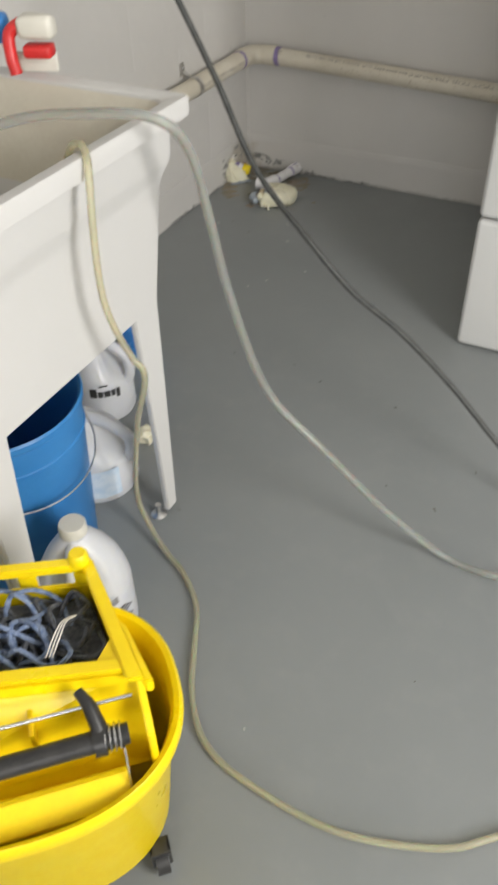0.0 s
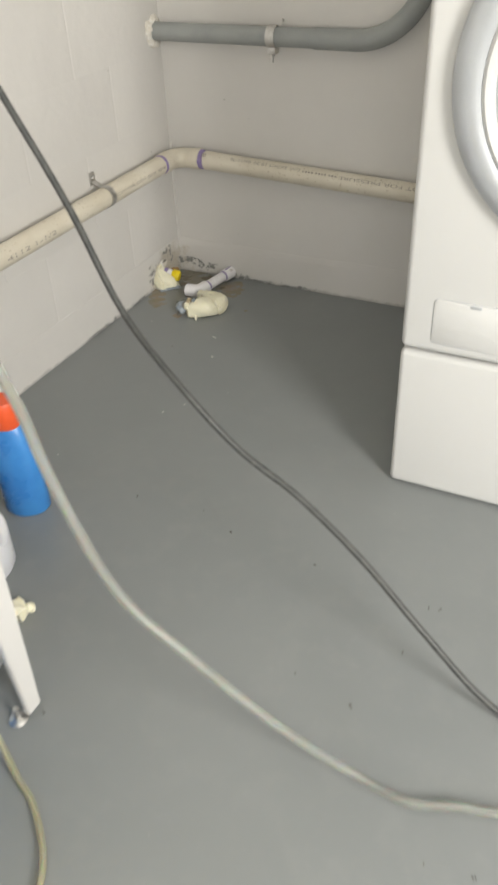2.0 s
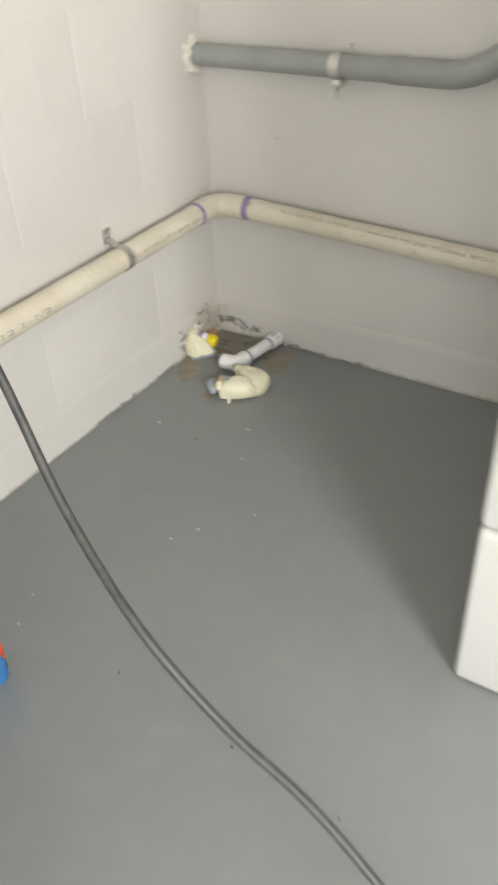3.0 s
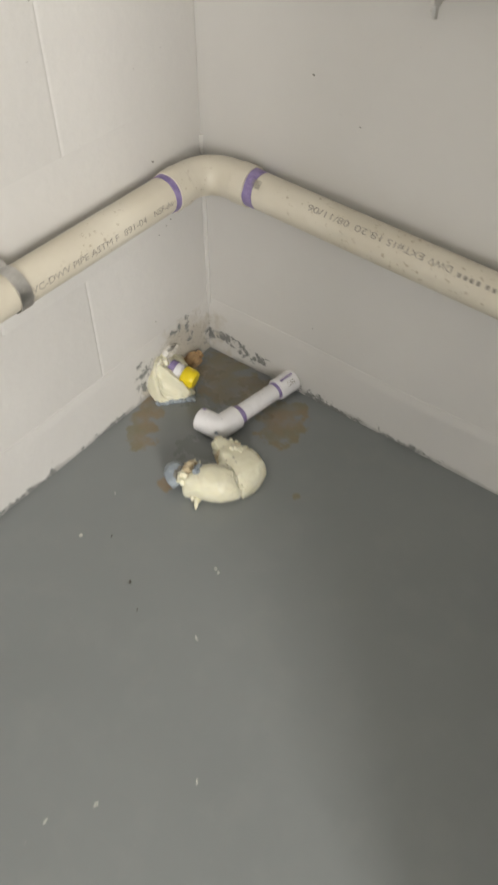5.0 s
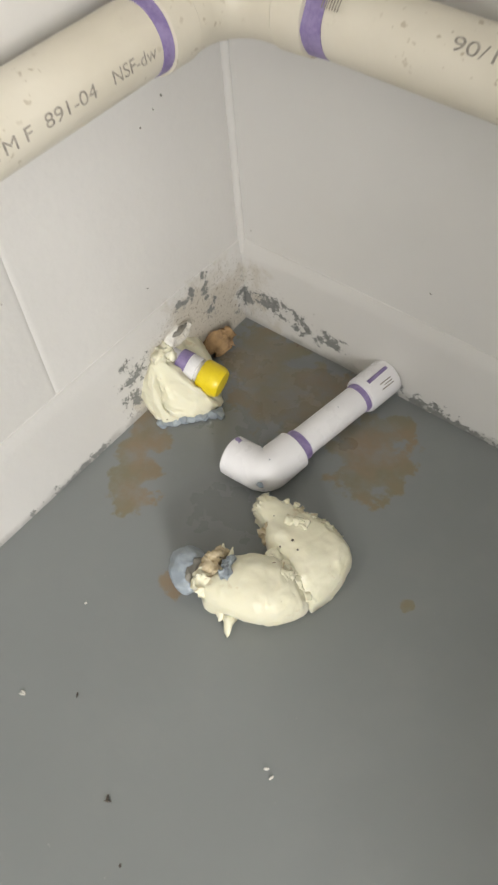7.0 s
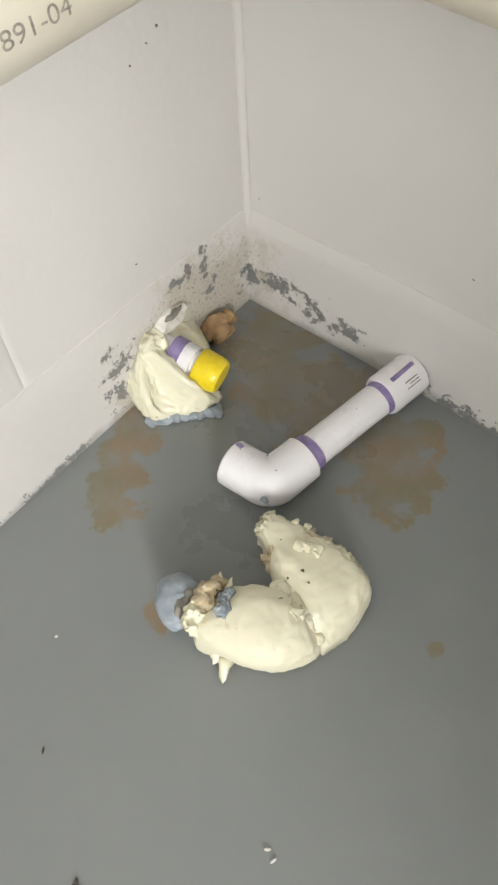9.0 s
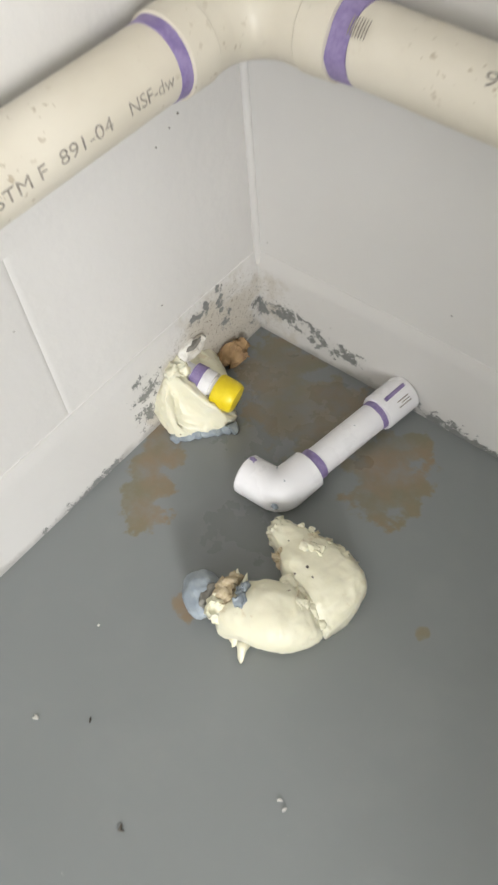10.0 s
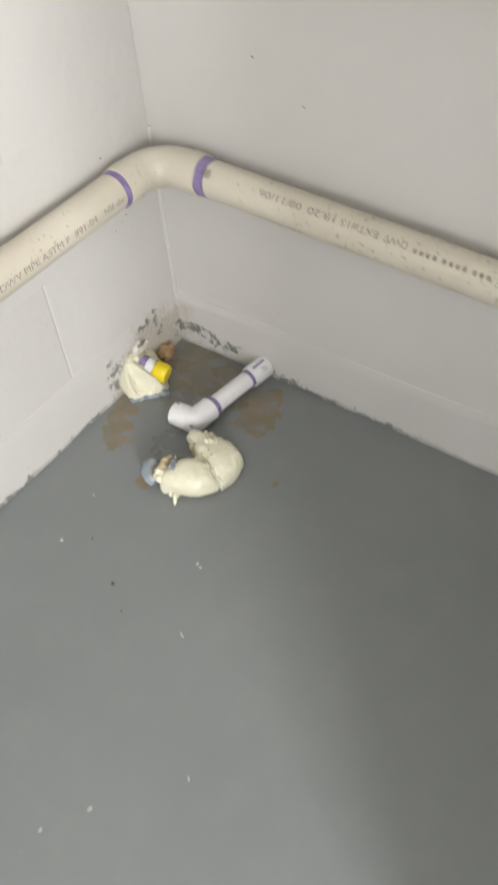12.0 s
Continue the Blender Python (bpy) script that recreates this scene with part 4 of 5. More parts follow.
tub_leg(TX1 - 0.0368, TY1 - 0.0945, 1, 1)
tub_leg(TX1 - 0.0368, TY0 + 0.0945, 1, -1)
tub_leg(TX0 + 0.0368, TY1 - 0.0945, -1, 1)
tub_leg(TX0 + 0.0368, TY0 + 0.0945, -1, -1)
for y in (-1.674, -1.953):
    part("rivet", boxes(((TX1 - 0.0285, y - 0.007, TZ - 0.042), (TX1 - 0.0245, y + 0.007, TZ - 0.037)), bevel=0.001), "seam", tub, "small dark mark under the rim")

# ---- hoses and cable ----
def hose(name, points, r, material, label, category, steps=10):
    ob = part(name, tube(glide(points, steps), r, 14), material)
    return tagged(ob, label, category)


hose("drain_hose", [(0.62, -1.93, 0.48), (0.672, -1.862, 0.68), (0.690, -1.838, TZ - 0.012), (0.712, -1.838, TZ + 0.0075), (0.735, -1.856, TZ + 0.001), (0.744, -1.870, TZ - 0.035), (0.747, -1.880, 0.72), (0.749, -1.887, 0.65), (0.754, -1.888, 0.60), (0.762, -1.879, 0.55), (0.773, -1.869, 0.51), (0.7831, -1.86, 0.4697), (0.7208, -1.8182, 0.3162), (0.665, -1.7782, 0.107), (0.6929, -1.7903, 0.0372),
                    (0.7542, -1.8228, 0.012), (0.8017, -1.847, 0.009), (0.864, -1.9037, 0.009), (0.9002, -1.9716, 0.009), (0.9486, -2.0646, 0.009), (1.0091, -2.1278, 0.009), (1.0974, -2.1557, 0.009), (1.2471, -2.1623, 0.009), (1.3838, -2.1195, 0.009), (1.4517, -2.0683, 0.009), (1.581, -1.953, 0.009), (1.767, -1.86, 0.009)],
     0.0052, "hose_beige", "yellowed clear vinyl hose hanging out of the tub", "hose")
hose("water_hose", [(0.3534, -2.046, 0.70), (0.465, -1.9158, TZ - 0.03), (0.5952, -1.8321, TZ + 0.018), (0.7068, -1.7903, 0.8305), (0.7821, -1.7605, 0.824), (0.8054, -1.7224, 0.7738), (0.811, -1.688, 0.6622), (0.8398, -1.6852, 0.531), (0.8984, -1.674, 0.3571), (0.9998, -1.6601, 0.2502), (1.1244, -1.6256, 0.1097),
                    (1.235, -1.5931, 0.012), (1.3243, -1.5996, 0.010), (1.4062, -1.5708, 0.010), (1.581, -1.5438, 0.010), (1.8135, -1.581, 0.010)],
     0.0072, "hose_white", "cloudy white vinyl hose looping from tub to floor", "hose")
hose("power_cable", [(0.004, -0.9579, 1.209), (0.1033, -0.999, 1.1379), (0.263, -1.1163, 1.0638), (0.4479, -1.2414, 0.9376), (0.5811, -1.2604, 0.7335), (0.6883, -1.2942, 0.5731), (0.8118, -1.3316, 0.476), (0.9171, -1.3342, 0.3782), (1.03, -1.334, 0.3075), (1.148, -1.3505, 0.2265), (1.265, -1.378, 0.137), (1.3871, -1.3918, 0.0342), (1.5066, -1.4136, 0.008), (1.8135, -1.488, 0.008)],
     0.0058, "cable", "dark grey rubber cable sagging across the room", "cable")

# ---- things under the tub ----
def curved_patch(r, w0, w1, z0, z1, n=10):
    """A piece of a cylinder, angles in degrees."""
    bm = bmesh.new()
    rows = [[bm.verts.new((r * math.cos(radians(w)), r * math.sin(radians(w)), z)) for w in np.linspace(w0, w1, n)] for z in (z0, z1)]
    for i in range(n - 1):
        bm.faces.new((rows[0][i], rows[0][i + 1], rows[1][i + 1], rows[1][i]))
    return bm


def jug(name, x, y, turn, r, h, label, shift=0.0, grip=True):
    """A blow-moulded jug; turn: where its grip points; shift: how far its neck stands away from the grip."""
    ob = thing(name, (x, y, 0), label, "jug", "jugs under the tub", turn=turn)
    prof = [(0.0, 0.004), (r * 0.80, 0.004), (r * 0.86, 0.0), (r * 0.93, 0.001), (r, 0.012), (r, h * 0.30), (r * 0.99, h * 0.41), (r, h * 0.43), (r * 0.985, h * 0.47), (r * 0.94, h * 0.54), (r * 0.85, h * 0.63), (r * 0.71, h * 0.72), (r * 0.52, h * 0.81), (r * 0.36, h * 0.87), (r * 0.27, h * 0.90), (r * 0.27, h * 0.94), (0.0, h * 0.94)]
    bm = lathe(prof, 48)
    for v in bm.verts:
        w = math.atan2(v.co.y, v.co.x)
        lift = min(max((v.co.z / h - 0.5) / 0.4, 0.0), 1.0)
        if grip and h * 0.36 < v.co.z < h * 0.86:
            v.co.x -= 0.42 * r * max(0.0, math.cos(w)) ** 4 * math.sin(math.pi * (v.co.z - h * 0.36) / (h * 0.50))
        v.co.x -= shift * lift
    body = part("body", bm, "jug", ob)
    if grip:
        part("handle", tube(glide([(r * 0.22 - shift, 0, h * 0.86), (r * 0.58 - shift * 0.6, 0, h * 0.83), (r * 0.90, 0, h * 0.68), (r * 0.97, 0, h * 0.52), (r * 0.88, 0, h * 0.40), (r * 0.70, 0, h * 0.36)], 6), 0.0125, 14), "jug", ob)
    part("cap", lathe([(0.0, h * 0.925), (r * 0.29, h * 0.925), (r * 0.295, h * 0.935), (r * 0.285, h * 0.985), (r * 0.265, h), (0.0, h)], 28, (-shift, 0)), "cap_white", ob, "ivory screw cap")
    return ob, body


bleach, body = jug("bleach_jug", 0.7087, -2.0051, -60, 0.080, 0.255, "milky white bleach jug with an ivory cap")
# Fine print and a bar panel low on its side.
for k in range(9):
    part("printing", curved_patch(0.0808, 60 - 48, 80 - 8 - 6 * (k % 3), 0.030 + 0.0075 * k, 0.0335 + 0.0075 * k), "seam", body, "dark line of small print")
for k in range(9):
    part("printing", curved_patch(0.0808, 60 - 62 + 1.4 * k, 80 - 61.4 + 1.4 * k + 0.25 * (k % 3), 0.030, 0.085, 3), "seam", body, "thin dark upright bar")
for k in range(3):
    part("printing", curved_patch(0.0808, 60 - 50, 80 - 30, 0.112 + 0.006 * k, 0.1145 + 0.006 * k), "seam", body, "dark line of small print")
det, body = jug("detergent_jug", 0.500, -1.692, 15, 0.086, 0.200, "white detergent jug with a pale blue label", 0.035)
part("label", curved_patch(0.0867, -110, -35, 0.020, 0.092, 14), "jug_label", body, "pale blue shaped label")
soft, body = jug("softener_jug", 0.362, -1.475, 20, 0.076, 0.215, "white fabric softener jug with dark lettering", 0.02)
for w0, w1, z0, z1 in ((-92, -80, 0.080, 0.104), (-78, -70, 0.080, 0.096), (-68, -57, 0.080, 0.096), (-55, -48, 0.080, 0.096), (-46, -39, 0.072, 0.096), (-75, -60, 0.108, 0.112)):
    part("lettering", curved_patch(0.0766, w0, w1, z0, z1, 5), "seam", body, "dark label lettering as plain bars")
jug("softener_jug", 0.290, -1.395, 120, 0.052, 0.200, "small white jug standing behind the others", 0.0, False)

# Blue detergent bottle with an orange cap.
bottle = thing("detergent_bottle", (0.3329, -1.276, 0), "blue detergent bottle with an orange cap", "bottle", turn=25)
bm = lathe([(0.0, 0.0), (0.045, 0.0), (0.051, 0.008), (0.052, 0.14), (0.050, 0.18), (0.041, 0.215), (0.030, 0.235), (0.024, 0.242), (0.0, 0.242)], 36)
for v in bm.verts:
    v.co.y *= 0.72
part("body", bm, "detergent", bottle)
part("cap", lathe([(0.0, 0.232), (0.029, 0.232), (0.032, 0.236), (0.030, 0.288), (0.027, 0.294), (0.0, 0.294)], 28), "orange", bottle, "orange screw cap")

bm = bmesh.new()
rows = []
for k in range(13):
    u = -1 + 2 * k / 12
    half = 33 * math.sqrt(max(0.0, 1 - u * u)) + 0.5
    rows.append([bm.verts.new((0.0525 * math.cos(radians(w)), 0.72 * 0.0530 * math.sin(radians(w)), 0.078 + 0.036 * u)) for w in np.linspace(28 - half, 28 + half, 9)])
for p, q in zip(rows, rows[1:]):
    for i in range(8):
        bm.faces.new((p[i], p[i + 1], q[i + 1], q[i]))
part("label", bm, "orange", bottle, "oval orange label")
tall = thing("bottle", (0.166, -1.142, 0), "pale blue bottle with a white base near the wall", "bottle")
part("body", lathe([(0.0, 0.016), (0.037, 0.016), (0.038, 0.02), (0.038, 0.135), (0.034, 0.155), (0.022, 0.172), (0.0, 0.172)], 32), "jug_label", tall)
part("base", lathe([(0.0, 0.0), (0.037, 0.0), (0.0395, 0.003), (0.0395, 0.014), (0.037, 0.018), (0.0, 0.018)], 32), "cap_white", tall, "white base rim")
part("cap", lathe([(0.0, 0.170), (0.017, 0.170), (0.017, 0.196), (0.014, 0.200), (0.0, 0.200)], 24), "cap_white", tall, "white screw cap")
for z in (0.050, 0.085):
    part("printing", curved_patch(0.0384, -20, 95, z, z + 0.003, 12), "seam", tall, "dark line on the label")

# Blue pail.
pail = thing("bucket", (0.4836, -1.9019, 0), "blue plastic pail with a wire handle under the tub", "bucket")
part("body", lathe([(0.0, 0.0), (0.126, 0.0), (0.130, 0.006), (0.147, 0.290), (0.150, 0.292), (0.150, 0.298), (0.148, 0.300), (0.150, 0.345), (0.155, 0.350), (0.156, 0.362), (0.153, 0.366), (0.148, 0.362), (0.144, 0.300), (0.126, 0.012), (0.0, 0.010)], 56), "blue", pail)
bail = [(0.159 * math.cos(radians(w)), 0.159 * math.sin(radians(w)), 0.262 - 0.040 * math.sin(math.pi * k / 10)) for k, w in enumerate(np.linspace(78, -102, 11))]
part("handle", tube(glide(bail, 6), 0.0017, 8), "steel", pail, "thin steel wire bail")
for w in (78, -102):
    part("ear", lathe([(0.0, 0.0), (0.012, 0.0), (0.012, 0.004), (0.007, 0.007), (0.0, 0.007)], 20), "blue", pail, "moulded bail ear").matrix_local = pose(0.149 * math.cos(radians(w)), 0.149 * math.sin(radians(w)), 0.264, 0, 90, w)

# Foam crumbs by the tub leg.
for x, y, s, sd in ((0.522, -1.545, 0.026, 3), (0.5375, -1.5252, 0.012, 6)):
    bm = lump((0, 0, s * 0.7), (s, s * 0.8, s * 0.8), s * 0.45, 45, sd, 3)
    tagged(part("foam_crumb", bm, "foam"), "small cream foam crumb on the floor", "foam", "foam crumbs").location = (x, y, 0)

# Spray bottle hooked on the far rim of the tub.
spray = thing("spray_bottle", (0.4371, TY1 - 0.02, TZ), "spray bottle with a red trigger on the tub rim", "spray bottle", turn=20)
part("head", roughen(box(bmesh.new(), (0.000, -0.016, 0.052), (0.058, 0.020, 0.088), 0.010, 3), 0.003, 40), "cap_white", spray, "white spray head")
part("trigger", tube(glide([(0.004, 0, 0.075), (-0.016, -0.004, 0.060), (-0.016, -0.012, 0.030), (-0.012, -0.014, 0.004)], 6), 0.010, 12), "red", spray, "red trigger")
part("collar", box(bmesh.new(), (0.004, -0.016, 0.026), (0.050, 0.016, 0.046), 0.006, 3), "red", spray, "red screw collar")
part("bottle", box(bmesh.new(), (-0.085, 0.005, 0.040), (-0.028, 0.045, 0.085), 0.012, 3), "detergent", spray, "blue bottle shoulder")
part("neck", box(bmesh.new(), (-0.03, 0.01, 0.0), (0.05, 0.02, 0.03), 0.004, 2), "cap_white", spray)

# ---- mop bucket ----
mop = thing("mop_bucket", (0.8807, -2.3278, 0), "yellow plastic mop bucket with a wringer", "mop bucket", turn=math.degrees(math.atan2(-0.69, -0.72)))


def oval(a, b, z, n=56, e=2.35):
    out = []
    for i in range(n):
        t = 2 * math.pi * i / n
        c, s = math.cos(t), math.sin(t)
        out.append((a * math.copysign(abs(c) ** (2 / e), c), b * math.copysign(abs(s) ** (2 / e), s), z))
    return out


A, B, RZ = 0.1972, 0.16, 0.3069
bm = bmesh.new()
rings(bm, [oval(A * k, B * k, z) for k, z in ((0.80, 0.055), (0.82, 0.060), (0.93, RZ - 0.035), (0.95, RZ - 0.030), (1.0, RZ - 0.026), (1.012, RZ - 0.016), (1.008, RZ - 0.004), (0.99, RZ), (0.955, RZ - 0.003), (0.925, RZ - 0.016), (0.915, RZ - 0.04), (0.80, 0.075), (0.78, 0.070))])
part("body", bm, "mop_yellow", mop)
# Local axes: x runs along the bucket away from the room's middle, y = 0 on its centre line.
WT, U0, U1, V0, V1 = 0.393, 0.0, 0.2976, 0.0, 0.172
bu, bv, bz = -0.1256, -0.08, 0.3581
CORNER = Vector((-0.145, -0.034))


def plain(u, v):
    """Bucket axes: u along it, v across."""
    return (u, -v)


def uv(p, q):
    """The wringer's own axes, turned a little against the bucket."""
    return plain(CORNER.x + p * 0.984 + q * 0.152, CORNER.y + p * 0.176 + q * 0.988)


def slab(corners, z0, z1, at=uv):
    bm = bmesh.new()
    rings(bm, [[(*at(u, v), z) for u, v in corners] for z in (z0, z1)])
    bmesh.ops.bevel(bm, geom=bm.edges[:], offset=0.0025, segments=2, affect="EDGES")
    return bm


wringer = part("wringer", slab([(U0, V0 - 0.002), (U0 + 0.008, V0 - 0.002), (U0 + 0.008, V1), (U0, V1)], RZ - 0.06, WT), "mop_yellow", mop)
# The far wall is open below its rim in long slots.
for z0, z1 in ((WT - 0.10, WT - 0.034), (WT - 0.010, WT + 0.002)):
    part("wringer_wall", slab([(U0, V1 - 0.008), (U1, V1 - 0.008), (U1, V1), (U0, V1)], z0, z1), "mop_yellow", wringer)
for u in (U0, U0 + 0.072, U0 + 0.150, U0 + 0.228, U1 - 0.024):
    part("slot_post", slab([(u, V1 - 0.0075), (u + 0.024, V1 - 0.0075), (u + 0.024, V1 - 0.0005), (u, V1 - 0.0005)], WT - 0.036, WT - 0.008), "mop_yellow", wringer)
# Corner gusset between the side wall and the front rim, and the stepped flange outside it.
bm = bmesh.new()
rings(bm, [[(*uv(p, q), z) for p, q, z in ((U0 + 0.008, V0 + 0.010, WT + w), (U0 + 0.040, V0 + 0.010, WT + w), (U0 + 0.008, V0 + 0.050, WT + w))] for w in (-0.060, -0.001)])
part("gusset", bm, "mop_yellow", wringer, smooth=None)
part("flange", slab([(U0 - 0.016, V0 - 0.024), (U0 - 0.004, V0 - 0.024), (U0 - 0.004, V0 + 0.075), (U0 - 0.012, V0 + 0.060)], WT - 0.022, WT + 0.001), "mop_yellow", wringer)
part("wringer_wall", slab([(U0, V0), (U1, V0), (U1, V0 + 0.008), (U0, V0 + 0.008)], WT - 0.12, WT), "mop_yellow", wringer)
part("wringer_wall", slab([(U1 - 0.008, V0), (U1, V0), (U1, V1), (U1 - 0.008, V1)], WT - 0.12, WT), "mop_yellow", wringer)
part("wringer_rim", slab([(U0 + 0.012, V0 - 0.008), (U1, V0 - 0.008), (U1, V0 + 0.012), (U0 + 0.012, V0 + 0.012)], WT - 0.003, WT + 0.004), "mop_yellow", wringer)
part("wringer_rim", slab([(U0 - 0.006, V0 - 0.022), (U0 + 0.014, V0 - 0.022), (U0 + 0.012, V1 + 0.004), (U0 - 0.005, V1 + 0.004)], WT - 0.003, WT + 0.005), "mop_yellow", wringer)
part("wringer_rim", slab([(U0 - 0.004, V1 - 0.010), (U1, V1 - 0.010), (U1, V1 + 0.008), (U0 - 0.004, V1 + 0.008)], WT - 0.001, WT + 0.006), "mop_yellow", wringer)
part("wringer_floor", slab([(U0, V0), (U1, V0), (U1, V1), (U0, V1)], WT - 0.115, WT - 0.105), "mop_yellow", wringer)
part("pull_knob", lathe([(0.0, 0.0), (0.013, 0.0), (0.014, 0.004), (0.013, 0.016), (0.010, 0.020), (0.0, 0.020)], 20, uv(U0 + 0.012, V1 + 0.002)), "mop_yellow", wringer).location = (0, 0, WT)
# The press plate, its side cheek and the low panel in front of the handle bar.
bm = bmesh.new()
rings(bm, [[(*plain(u, v), z) for u, v, z in ((bu - 0.02, -0.0420, WT - 0.005), (U1, 0.0330, WT - 0.005), (U1, bv + 0.006, RZ - 0.06), (bu - 0.02, bv + 0.006, RZ - 0.06))], [(*plain(u, v), z) for u, v, z in ((bu - 0.02, -0.0346, WT - 0.005), (U1, 0.0404, WT - 0.005), (U1, bv + 0.014, RZ - 0.06), (bu - 0.02, bv + 0.014, RZ - 0.06))]])
part("press_plate", bm, "mop_yellow", wringer, smooth=None)
bm = bmesh.new()
cheek = ((-0.046, WT), (-0.098, RZ + 0.040), (-0.104, RZ - 0.008), (-0.090, RZ - 0.075), (-0.02, RZ - 0.075), (-0.02, WT - 0.01))
rings(bm, [[(*plain(bu - 0.028 + w, v), z) for v, z in cheek] for w in (0.0, 0.009)])
bmesh.ops.bevel(bm, geom=bm.edges[:], offset=0.002, segments=2, affect="EDGES")
part("side_cheek", bm, "mop_yellow", wringer)
bm = bmesh.new()
panel = ((-0.104, RZ - 0.002), (-0.110, RZ - 0.001), (-0.138, RZ - 0.022), (-0.138, RZ - 0.028), (-0.106, RZ - 0.009), (-0.104, RZ - 0.075), (-0.098, RZ - 0.075), (-0.099, RZ - 0.008))
rings(bm, [[(*plain(u, v), z) for v, z in panel] for u in (bu + 0.012, U1 - 0.12)])
part("front_panel", bm, "mop_yellow", wringer, "sloping lip panel in front of the handle bar", smooth=None)
for u in np.linspace(bu + 0.03, U1 - 0.03, 6):
    part("rib", slab([(u, -0.0700), (u + 0.005, -0.0700), (u + 0.005, -0.0250 + 0.16 * (u - bu)), (u, -0.0250 + 0.16 * (u - bu))], WT - 0.075, WT - 0.030, plain), "mop_yellow", wringer)
bar = part("handle_bar", tube([(*plain(bu, bv - 0.014), bz), (*plain(bu + 0.012, bv - 0.014), bz), (*plain(U1 + 0.03, bv - 0.014), bz)], [0.0120, 0.0125, 0.0125], 24), "black", mop, "black steel wringer handle bar")
hv = bv - 0.014
part("bracket", roughen(tube([(*plain(bu + 0.026, hv), bz), (*plain(bu + 0.040, hv), bz)], [0.018, 0.017], 14), 0.003, 60), "black", bar, "black cam bracket")
part("cam", roughen(tube(glide([(*plain(bu + 0.046, hv + 0.044), bz + 0.038), (*plain(bu + 0.036, hv + 0.026), bz + 0.030), (*plain(bu + 0.030, hv), bz + 0.006)], 5), [0.0065 + 0.0004 * k for k in range(11)], 14), 0.002, 50), "black", bar)
part("spring", tube([(*plain(bu + 0.008 + 0.0007 * k, hv + 0.0150 * math.cos(k * 0.785)), bz + 0.0150 * math.sin(k * 0.785)) for k in range(33)], 0.0014, 8), "bright_steel", bar, "bright steel spring coil")
part("spring_leg", tube([(*plain(bu + 0.008, hv - 0.015), bz), (*plain(bu + 0.010, hv - 0.030), bz - 0.062)], 0.0014, 8), "bright_steel", bar, "bright steel spring leg")
part("rod", tube([(*plain(bu - 0.012, -0.062), bz + 0.022), (*plain(U1, -0.056), bz + 0.022)], 0.0024, 10), "bright_steel", mop, "thin bright steel rod")
for u, v in ((-A * 0.66, -B * 0.62), (-A * 0.66, B * 0.62), (A * 0.66, -B * 0.62), (A * 0.66, B * 0.62)):
    caster = part("caster", tube([(*plain(u - 0.009, v), 0.021), (*plain(u + 0.009, v), 0.021)], 0.021, 24), "black", mop, "black rubber caster wheel")
    part("fork", boxes(((u - 0.014, -v - 0.010, 0.020), (u - 0.010, -v + 0.010, 0.062)), ((u + 0.010, -v - 0.010, 0.020), (u + 0.014, -v + 0.010, 0.062)), ((u - 0.014, -v - 0.012, 0.052), (u + 0.014, -v + 0.012, 0.062)), bevel=0.001), "black", caster)

# Mop head of looped yarn lying in the wringer.
mop_head = thing("string_mop", tuple(mop.matrix_world @ Vector((0, 0, 0))), "blue and grey looped yarn mop head in the wringer", "mop", turn=math.degrees(math.atan2(-0.69, -0.72)))
random.seed(12)
for shade, count, label in (("yarn_dark", 46, "dirty grey yarn strands"), ("yarn", 26, "blue yarn strands")):
    for k in range(count):
        cu = random.uniform(U0 + 0.075, U1 - 0.04)
        cv = random.uniform(V0 + 0.035, V1 - 0.035)
        if shade == "yarn_dark":
            cu = random.uniform(U0 + 0.025, U1 - 0.03)
        pts = []
        turn, r1 = random.uniform(0, 6.28), random.uniform(0.018, 0.038)
        for j in range(9):
            w = turn + j * 0.62
            u = min(max(cu + r1 * math.cos(w) * 1.1 + random.uniform(-0.006, 0.006), U0 + 0.018), U1 - 0.018)
            v = min(max(cv + r1 * math.sin(w) + random.uniform(-0.006, 0.006), V0 + 0.018), V1 - 0.018)
            top = -0.030 if shade == "yarn_dark" else -0.012
            pts.append((*uv(u, v), WT + top - 0.05 * abs(j - 4) / 4 + random.uniform(-0.008, 0.008)))
        part("strand", tube(glide(pts, 4), 0.0031, 7), shade, mop_head, label)
bm = bmesh.new()
for k in range(3):
    tube(glide([(*uv(0.085 + 0.004 * k, 0.035), WT - 0.014), (*uv(0.070 + 0.004 * k, 0.055), WT - 0.004), (*uv(0.055 + 0.003 * k, 0.080), WT - 0.004), (*uv(0.040 + 0.002 * k, 0.098), WT - 0.016)], 4), 0.0010, 6, bm)
part("tie", bm, "speck_light", mop_head, "white thread tie")
part("pad", slab([(U0 + 0.012, V0 + 0.012), (U1 - 0.012, V0 + 0.012), (U1 - 0.012, V1 - 0.012), (U0 + 0.012, V1 - 0.012)], WT - 0.104, WT - 0.055), "yarn_dark", mop_head, "packed dark yarn")

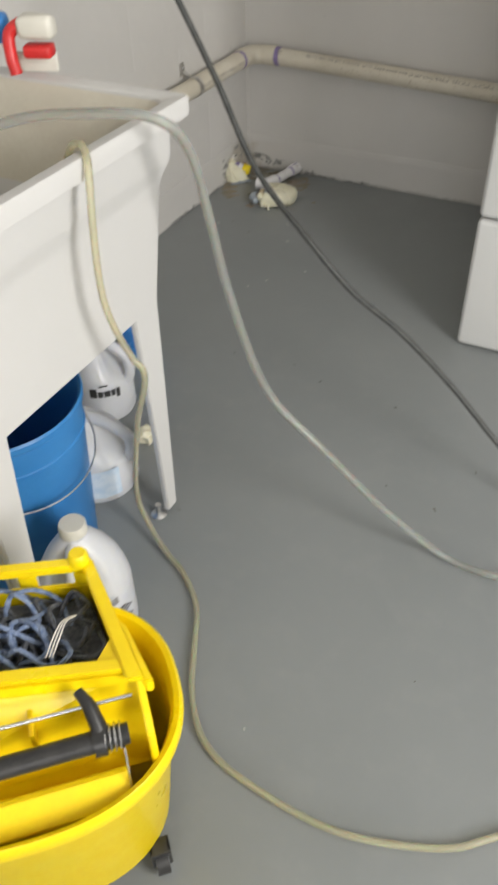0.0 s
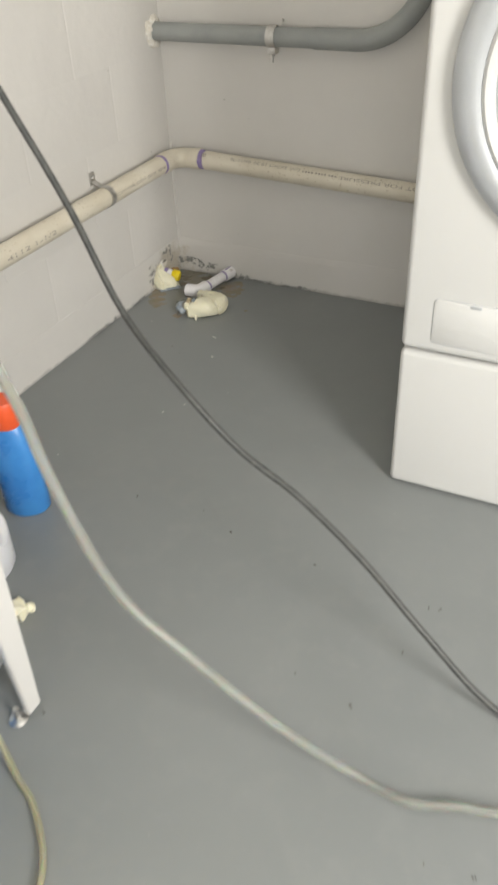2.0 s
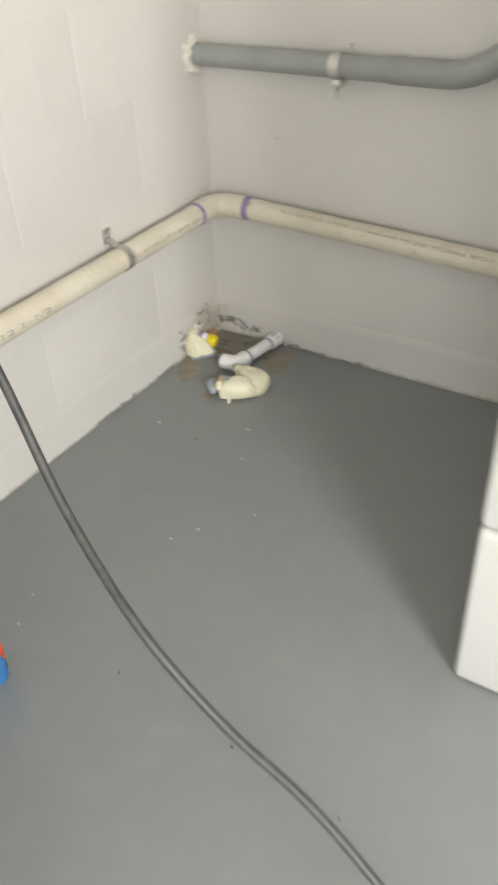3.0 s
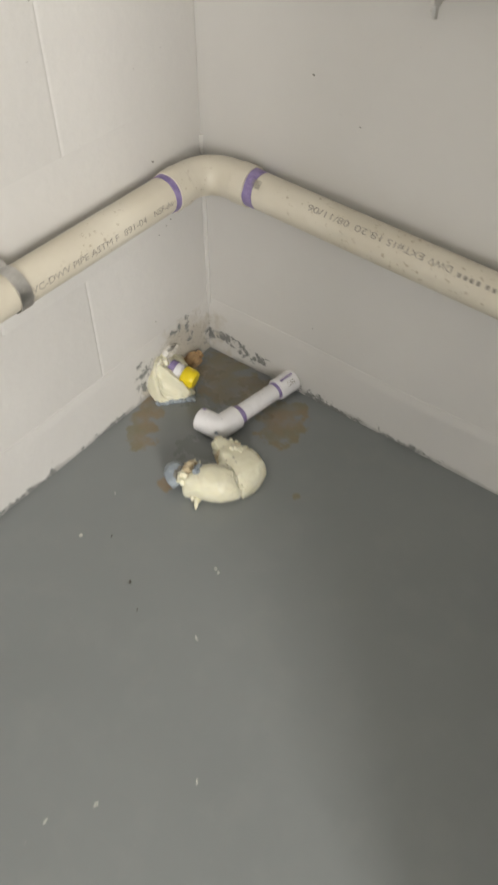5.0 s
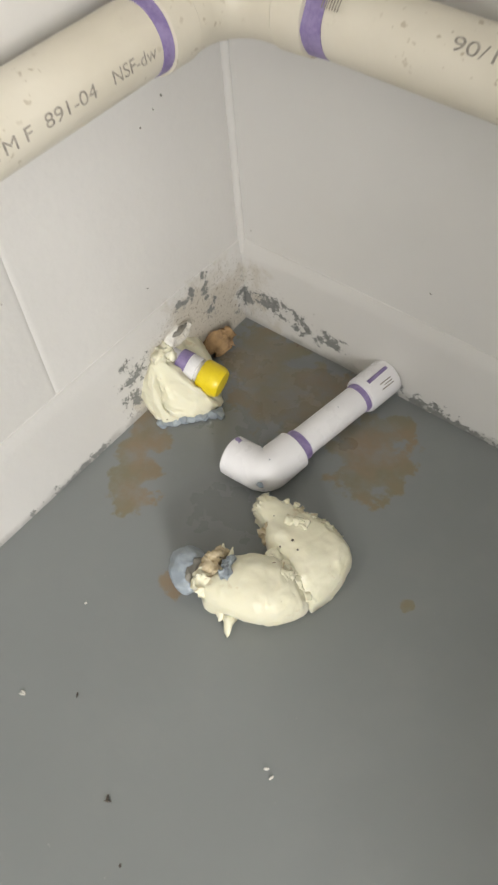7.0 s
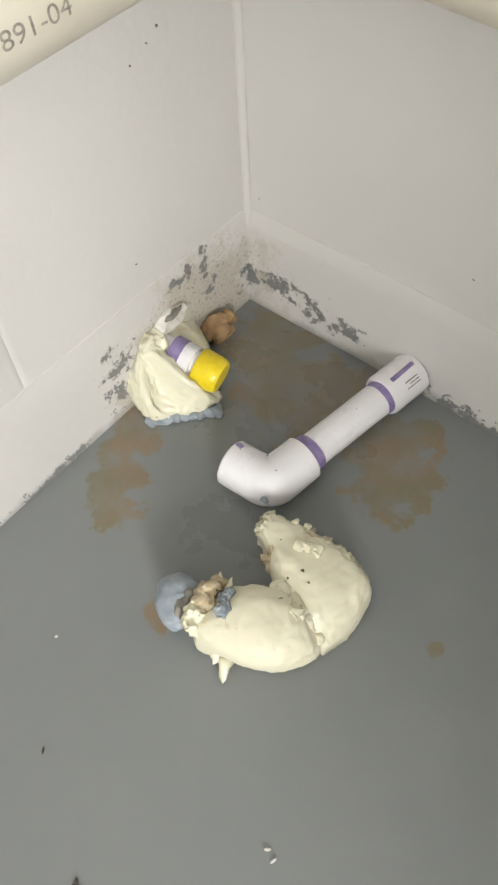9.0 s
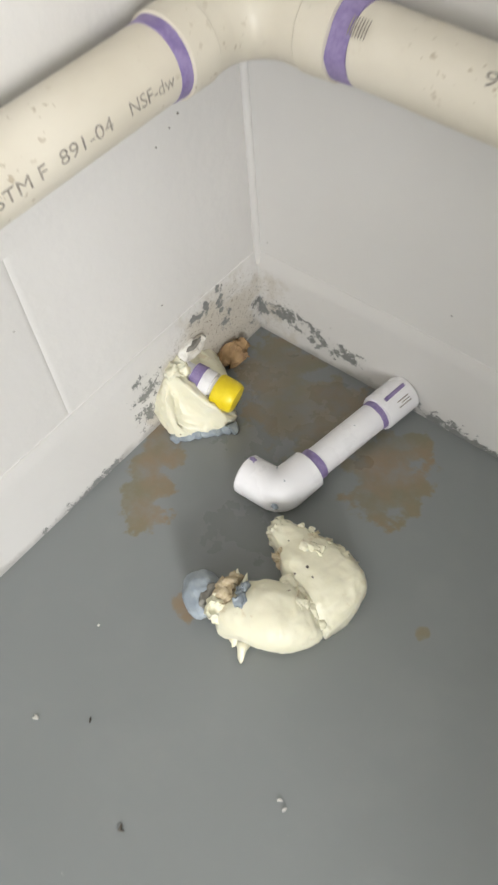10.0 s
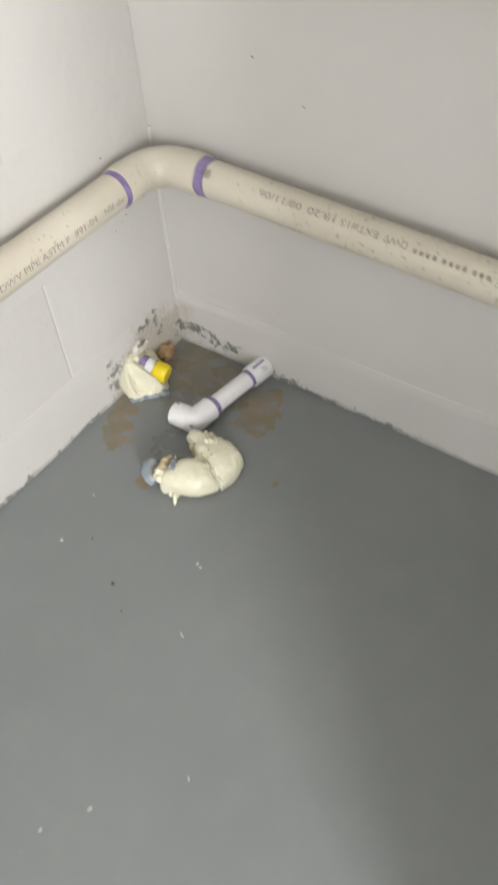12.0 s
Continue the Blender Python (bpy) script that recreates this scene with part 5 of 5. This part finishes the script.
# ---- doorway trim and the added window's frame, out of view ----
door_trim = tagged(new("door_1"), "white painted door casing round the open doorway", "door", kind="structure")
for lo, hi in (((ROOM_X - 0.015, -3.14, 0.0), (ROOM_X - 0.001, -3.07, 2.17)), ((ROOM_X - 0.015, -2.17, 0.0), (ROOM_X - 0.001, -2.10, 2.17)), ((ROOM_X - 0.015, -3.07, 2.10), (ROOM_X - 0.001, -2.17, 2.17))):
    part("casing", boxes((lo, hi), bevel=0.003), "door_paint", door_trim)
# The south window is unseen, made up to go with the fill lamp.
window = tagged(new("added_window_1"), "white painted frame of the added, unseen window", "window", kind="structure")
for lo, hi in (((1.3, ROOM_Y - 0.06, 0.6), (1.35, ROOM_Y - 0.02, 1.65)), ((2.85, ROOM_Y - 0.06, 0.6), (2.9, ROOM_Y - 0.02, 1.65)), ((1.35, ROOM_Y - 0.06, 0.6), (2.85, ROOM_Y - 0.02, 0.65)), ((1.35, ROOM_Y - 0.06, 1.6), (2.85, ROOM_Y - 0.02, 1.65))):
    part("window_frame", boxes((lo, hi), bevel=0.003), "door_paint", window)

# ---- crumbs on the floor ----
random.seed(21)
for name, material, places, label in (
    ("dark_crumbs", "speck_dark", ((0.5422, -1.1458), (0.7961, -1.1671), (0.9979, -1.1839), (1.2629, -1.195), (1.2276, -1.328), (1.0676, -1.4471), (1.183, -1.4741), (1.3662, -1.6749), (1.4052, -1.7084), (1.2694, -1.873), (1.4285, -1.8442), (0.7068, -1.1272), (0.811, -2.0534), (1.4378, -1.6628), (1.2415, -1.2025), (0.2595, -0.5078), (0.3023, -0.5366), (0.1767, -0.4631), (0.7068, -1.7019), (0.6882, -1.7205)), "scattered dark crumbs and splinters on the floor"),
    ("pale_crumbs", "speck_light", ((0.4176, -0.824), (0.2725, -1.0881), (0.3023, -1.156), (1.0518, -2.0758), (0.3488, -0.4092), (0.119, -0.3962), (0.1367, -0.4929), (0.4046, -0.5189), (0.4529, -0.771), (0.5347, -0.6724)), "scattered pale crumbs and flakes on the floor")):
    bm = bmesh.new()
    for x, y in places:
        for k in range(random.choice((1, 1, 1, 2))):
            c = Vector((x + random.uniform(-0.008, 0.008) * (k > 0), y + random.uniform(-0.008, 0.008) * (k > 0), 0.001))
            w, ln, th = random.uniform(0, 6.28), random.uniform(0.0015, 0.0042), random.uniform(0.0007, 0.0015)
            m = bmesh.ops.create_icosphere(bm, subdivisions=1, radius=1.0)["verts"]
            for v in m:
                q = Vector((v.co.x * ln, v.co.y * th, v.co.z * 0.0012))
                v.co = c + Vector((q.x * math.cos(w) - q.y * math.sin(w), q.x * math.sin(w) + q.y * math.cos(w), q.z))
    tagged(part(name, bm, material), label, "debris", kind="stuff")

for x, y, z, turn, e in ((0.0005, -0.115, 0.44, 90, 1.0), (0.21, -0.0005, 0.585, 0, 0.9), (0.29, -0.0005, 0.535, 0, 0.7), (0.0005, -0.146, 0.151, 90, 0.5), (0.0005, -0.086, 0.327, 90, 0.6), (0.0005, -0.098, 0.320, 90, 0.45), (0.0005, -0.116, 0.312, 90, 0.5), (0.237, -0.0005, 0.159, 0, 0.5)):
    tagged(part("wall_chip", lump((0, 0, 0), (0.0026 * e, 0.0006, 0.0016 * e), 0.0006, 400, 3 + x * 70 + z * 9, 2), "seam_grey"), "small grey chip in the wall paint", "chip", "wall chips").matrix_world = pose(x, y, z, 0, 25, turn)

# ---- blocks of the west wall ----
def block_mesh(w, h):
    """A painted block: soft upright edges, flush above and below."""
    bm = bmesh.new()
    loops = []
    for z in (0.0, h):
        e = 0.0022
        loops.append([(-0.03, 0.0, z), (-0.03, -w, z), (-0.0012, -w, z), (-0.0003, -w + e, z), (0.0, -w + 2.5 * e, z), (0.0, -2.5 * e, z), (-0.0003, -e, z), (-0.0012, 0.0, z)])
    return link_mesh("block", rings(bm, loops), "wall", 30)


LONG, COURSE, FIRST = 0.4064, 0.2032, 0.110
shared = {}
course = 0
z = 0.0
while z < ROOM_Z - 0.001:
    top = min(FIRST + COURSE * course, ROOM_Z)
    h = top - z
    y, edge = 0.0, (0.282 if course % 2 == 1 else 0.445)
    while y > ROOM_Y + 0.001:
        end = max(-edge, ROOM_Y)
        key = (round(y - end, 4), round(h, 4))
        if key not in shared:
            shared[key] = block_mesh(y - end, h)
        ob = new("block", shared[key])
        ob.parent = wall_west
        ob.location = (random.uniform(-0.0002, 0.0), y, z)
        y, edge = end, edge + LONG
    z = top
    course += 1
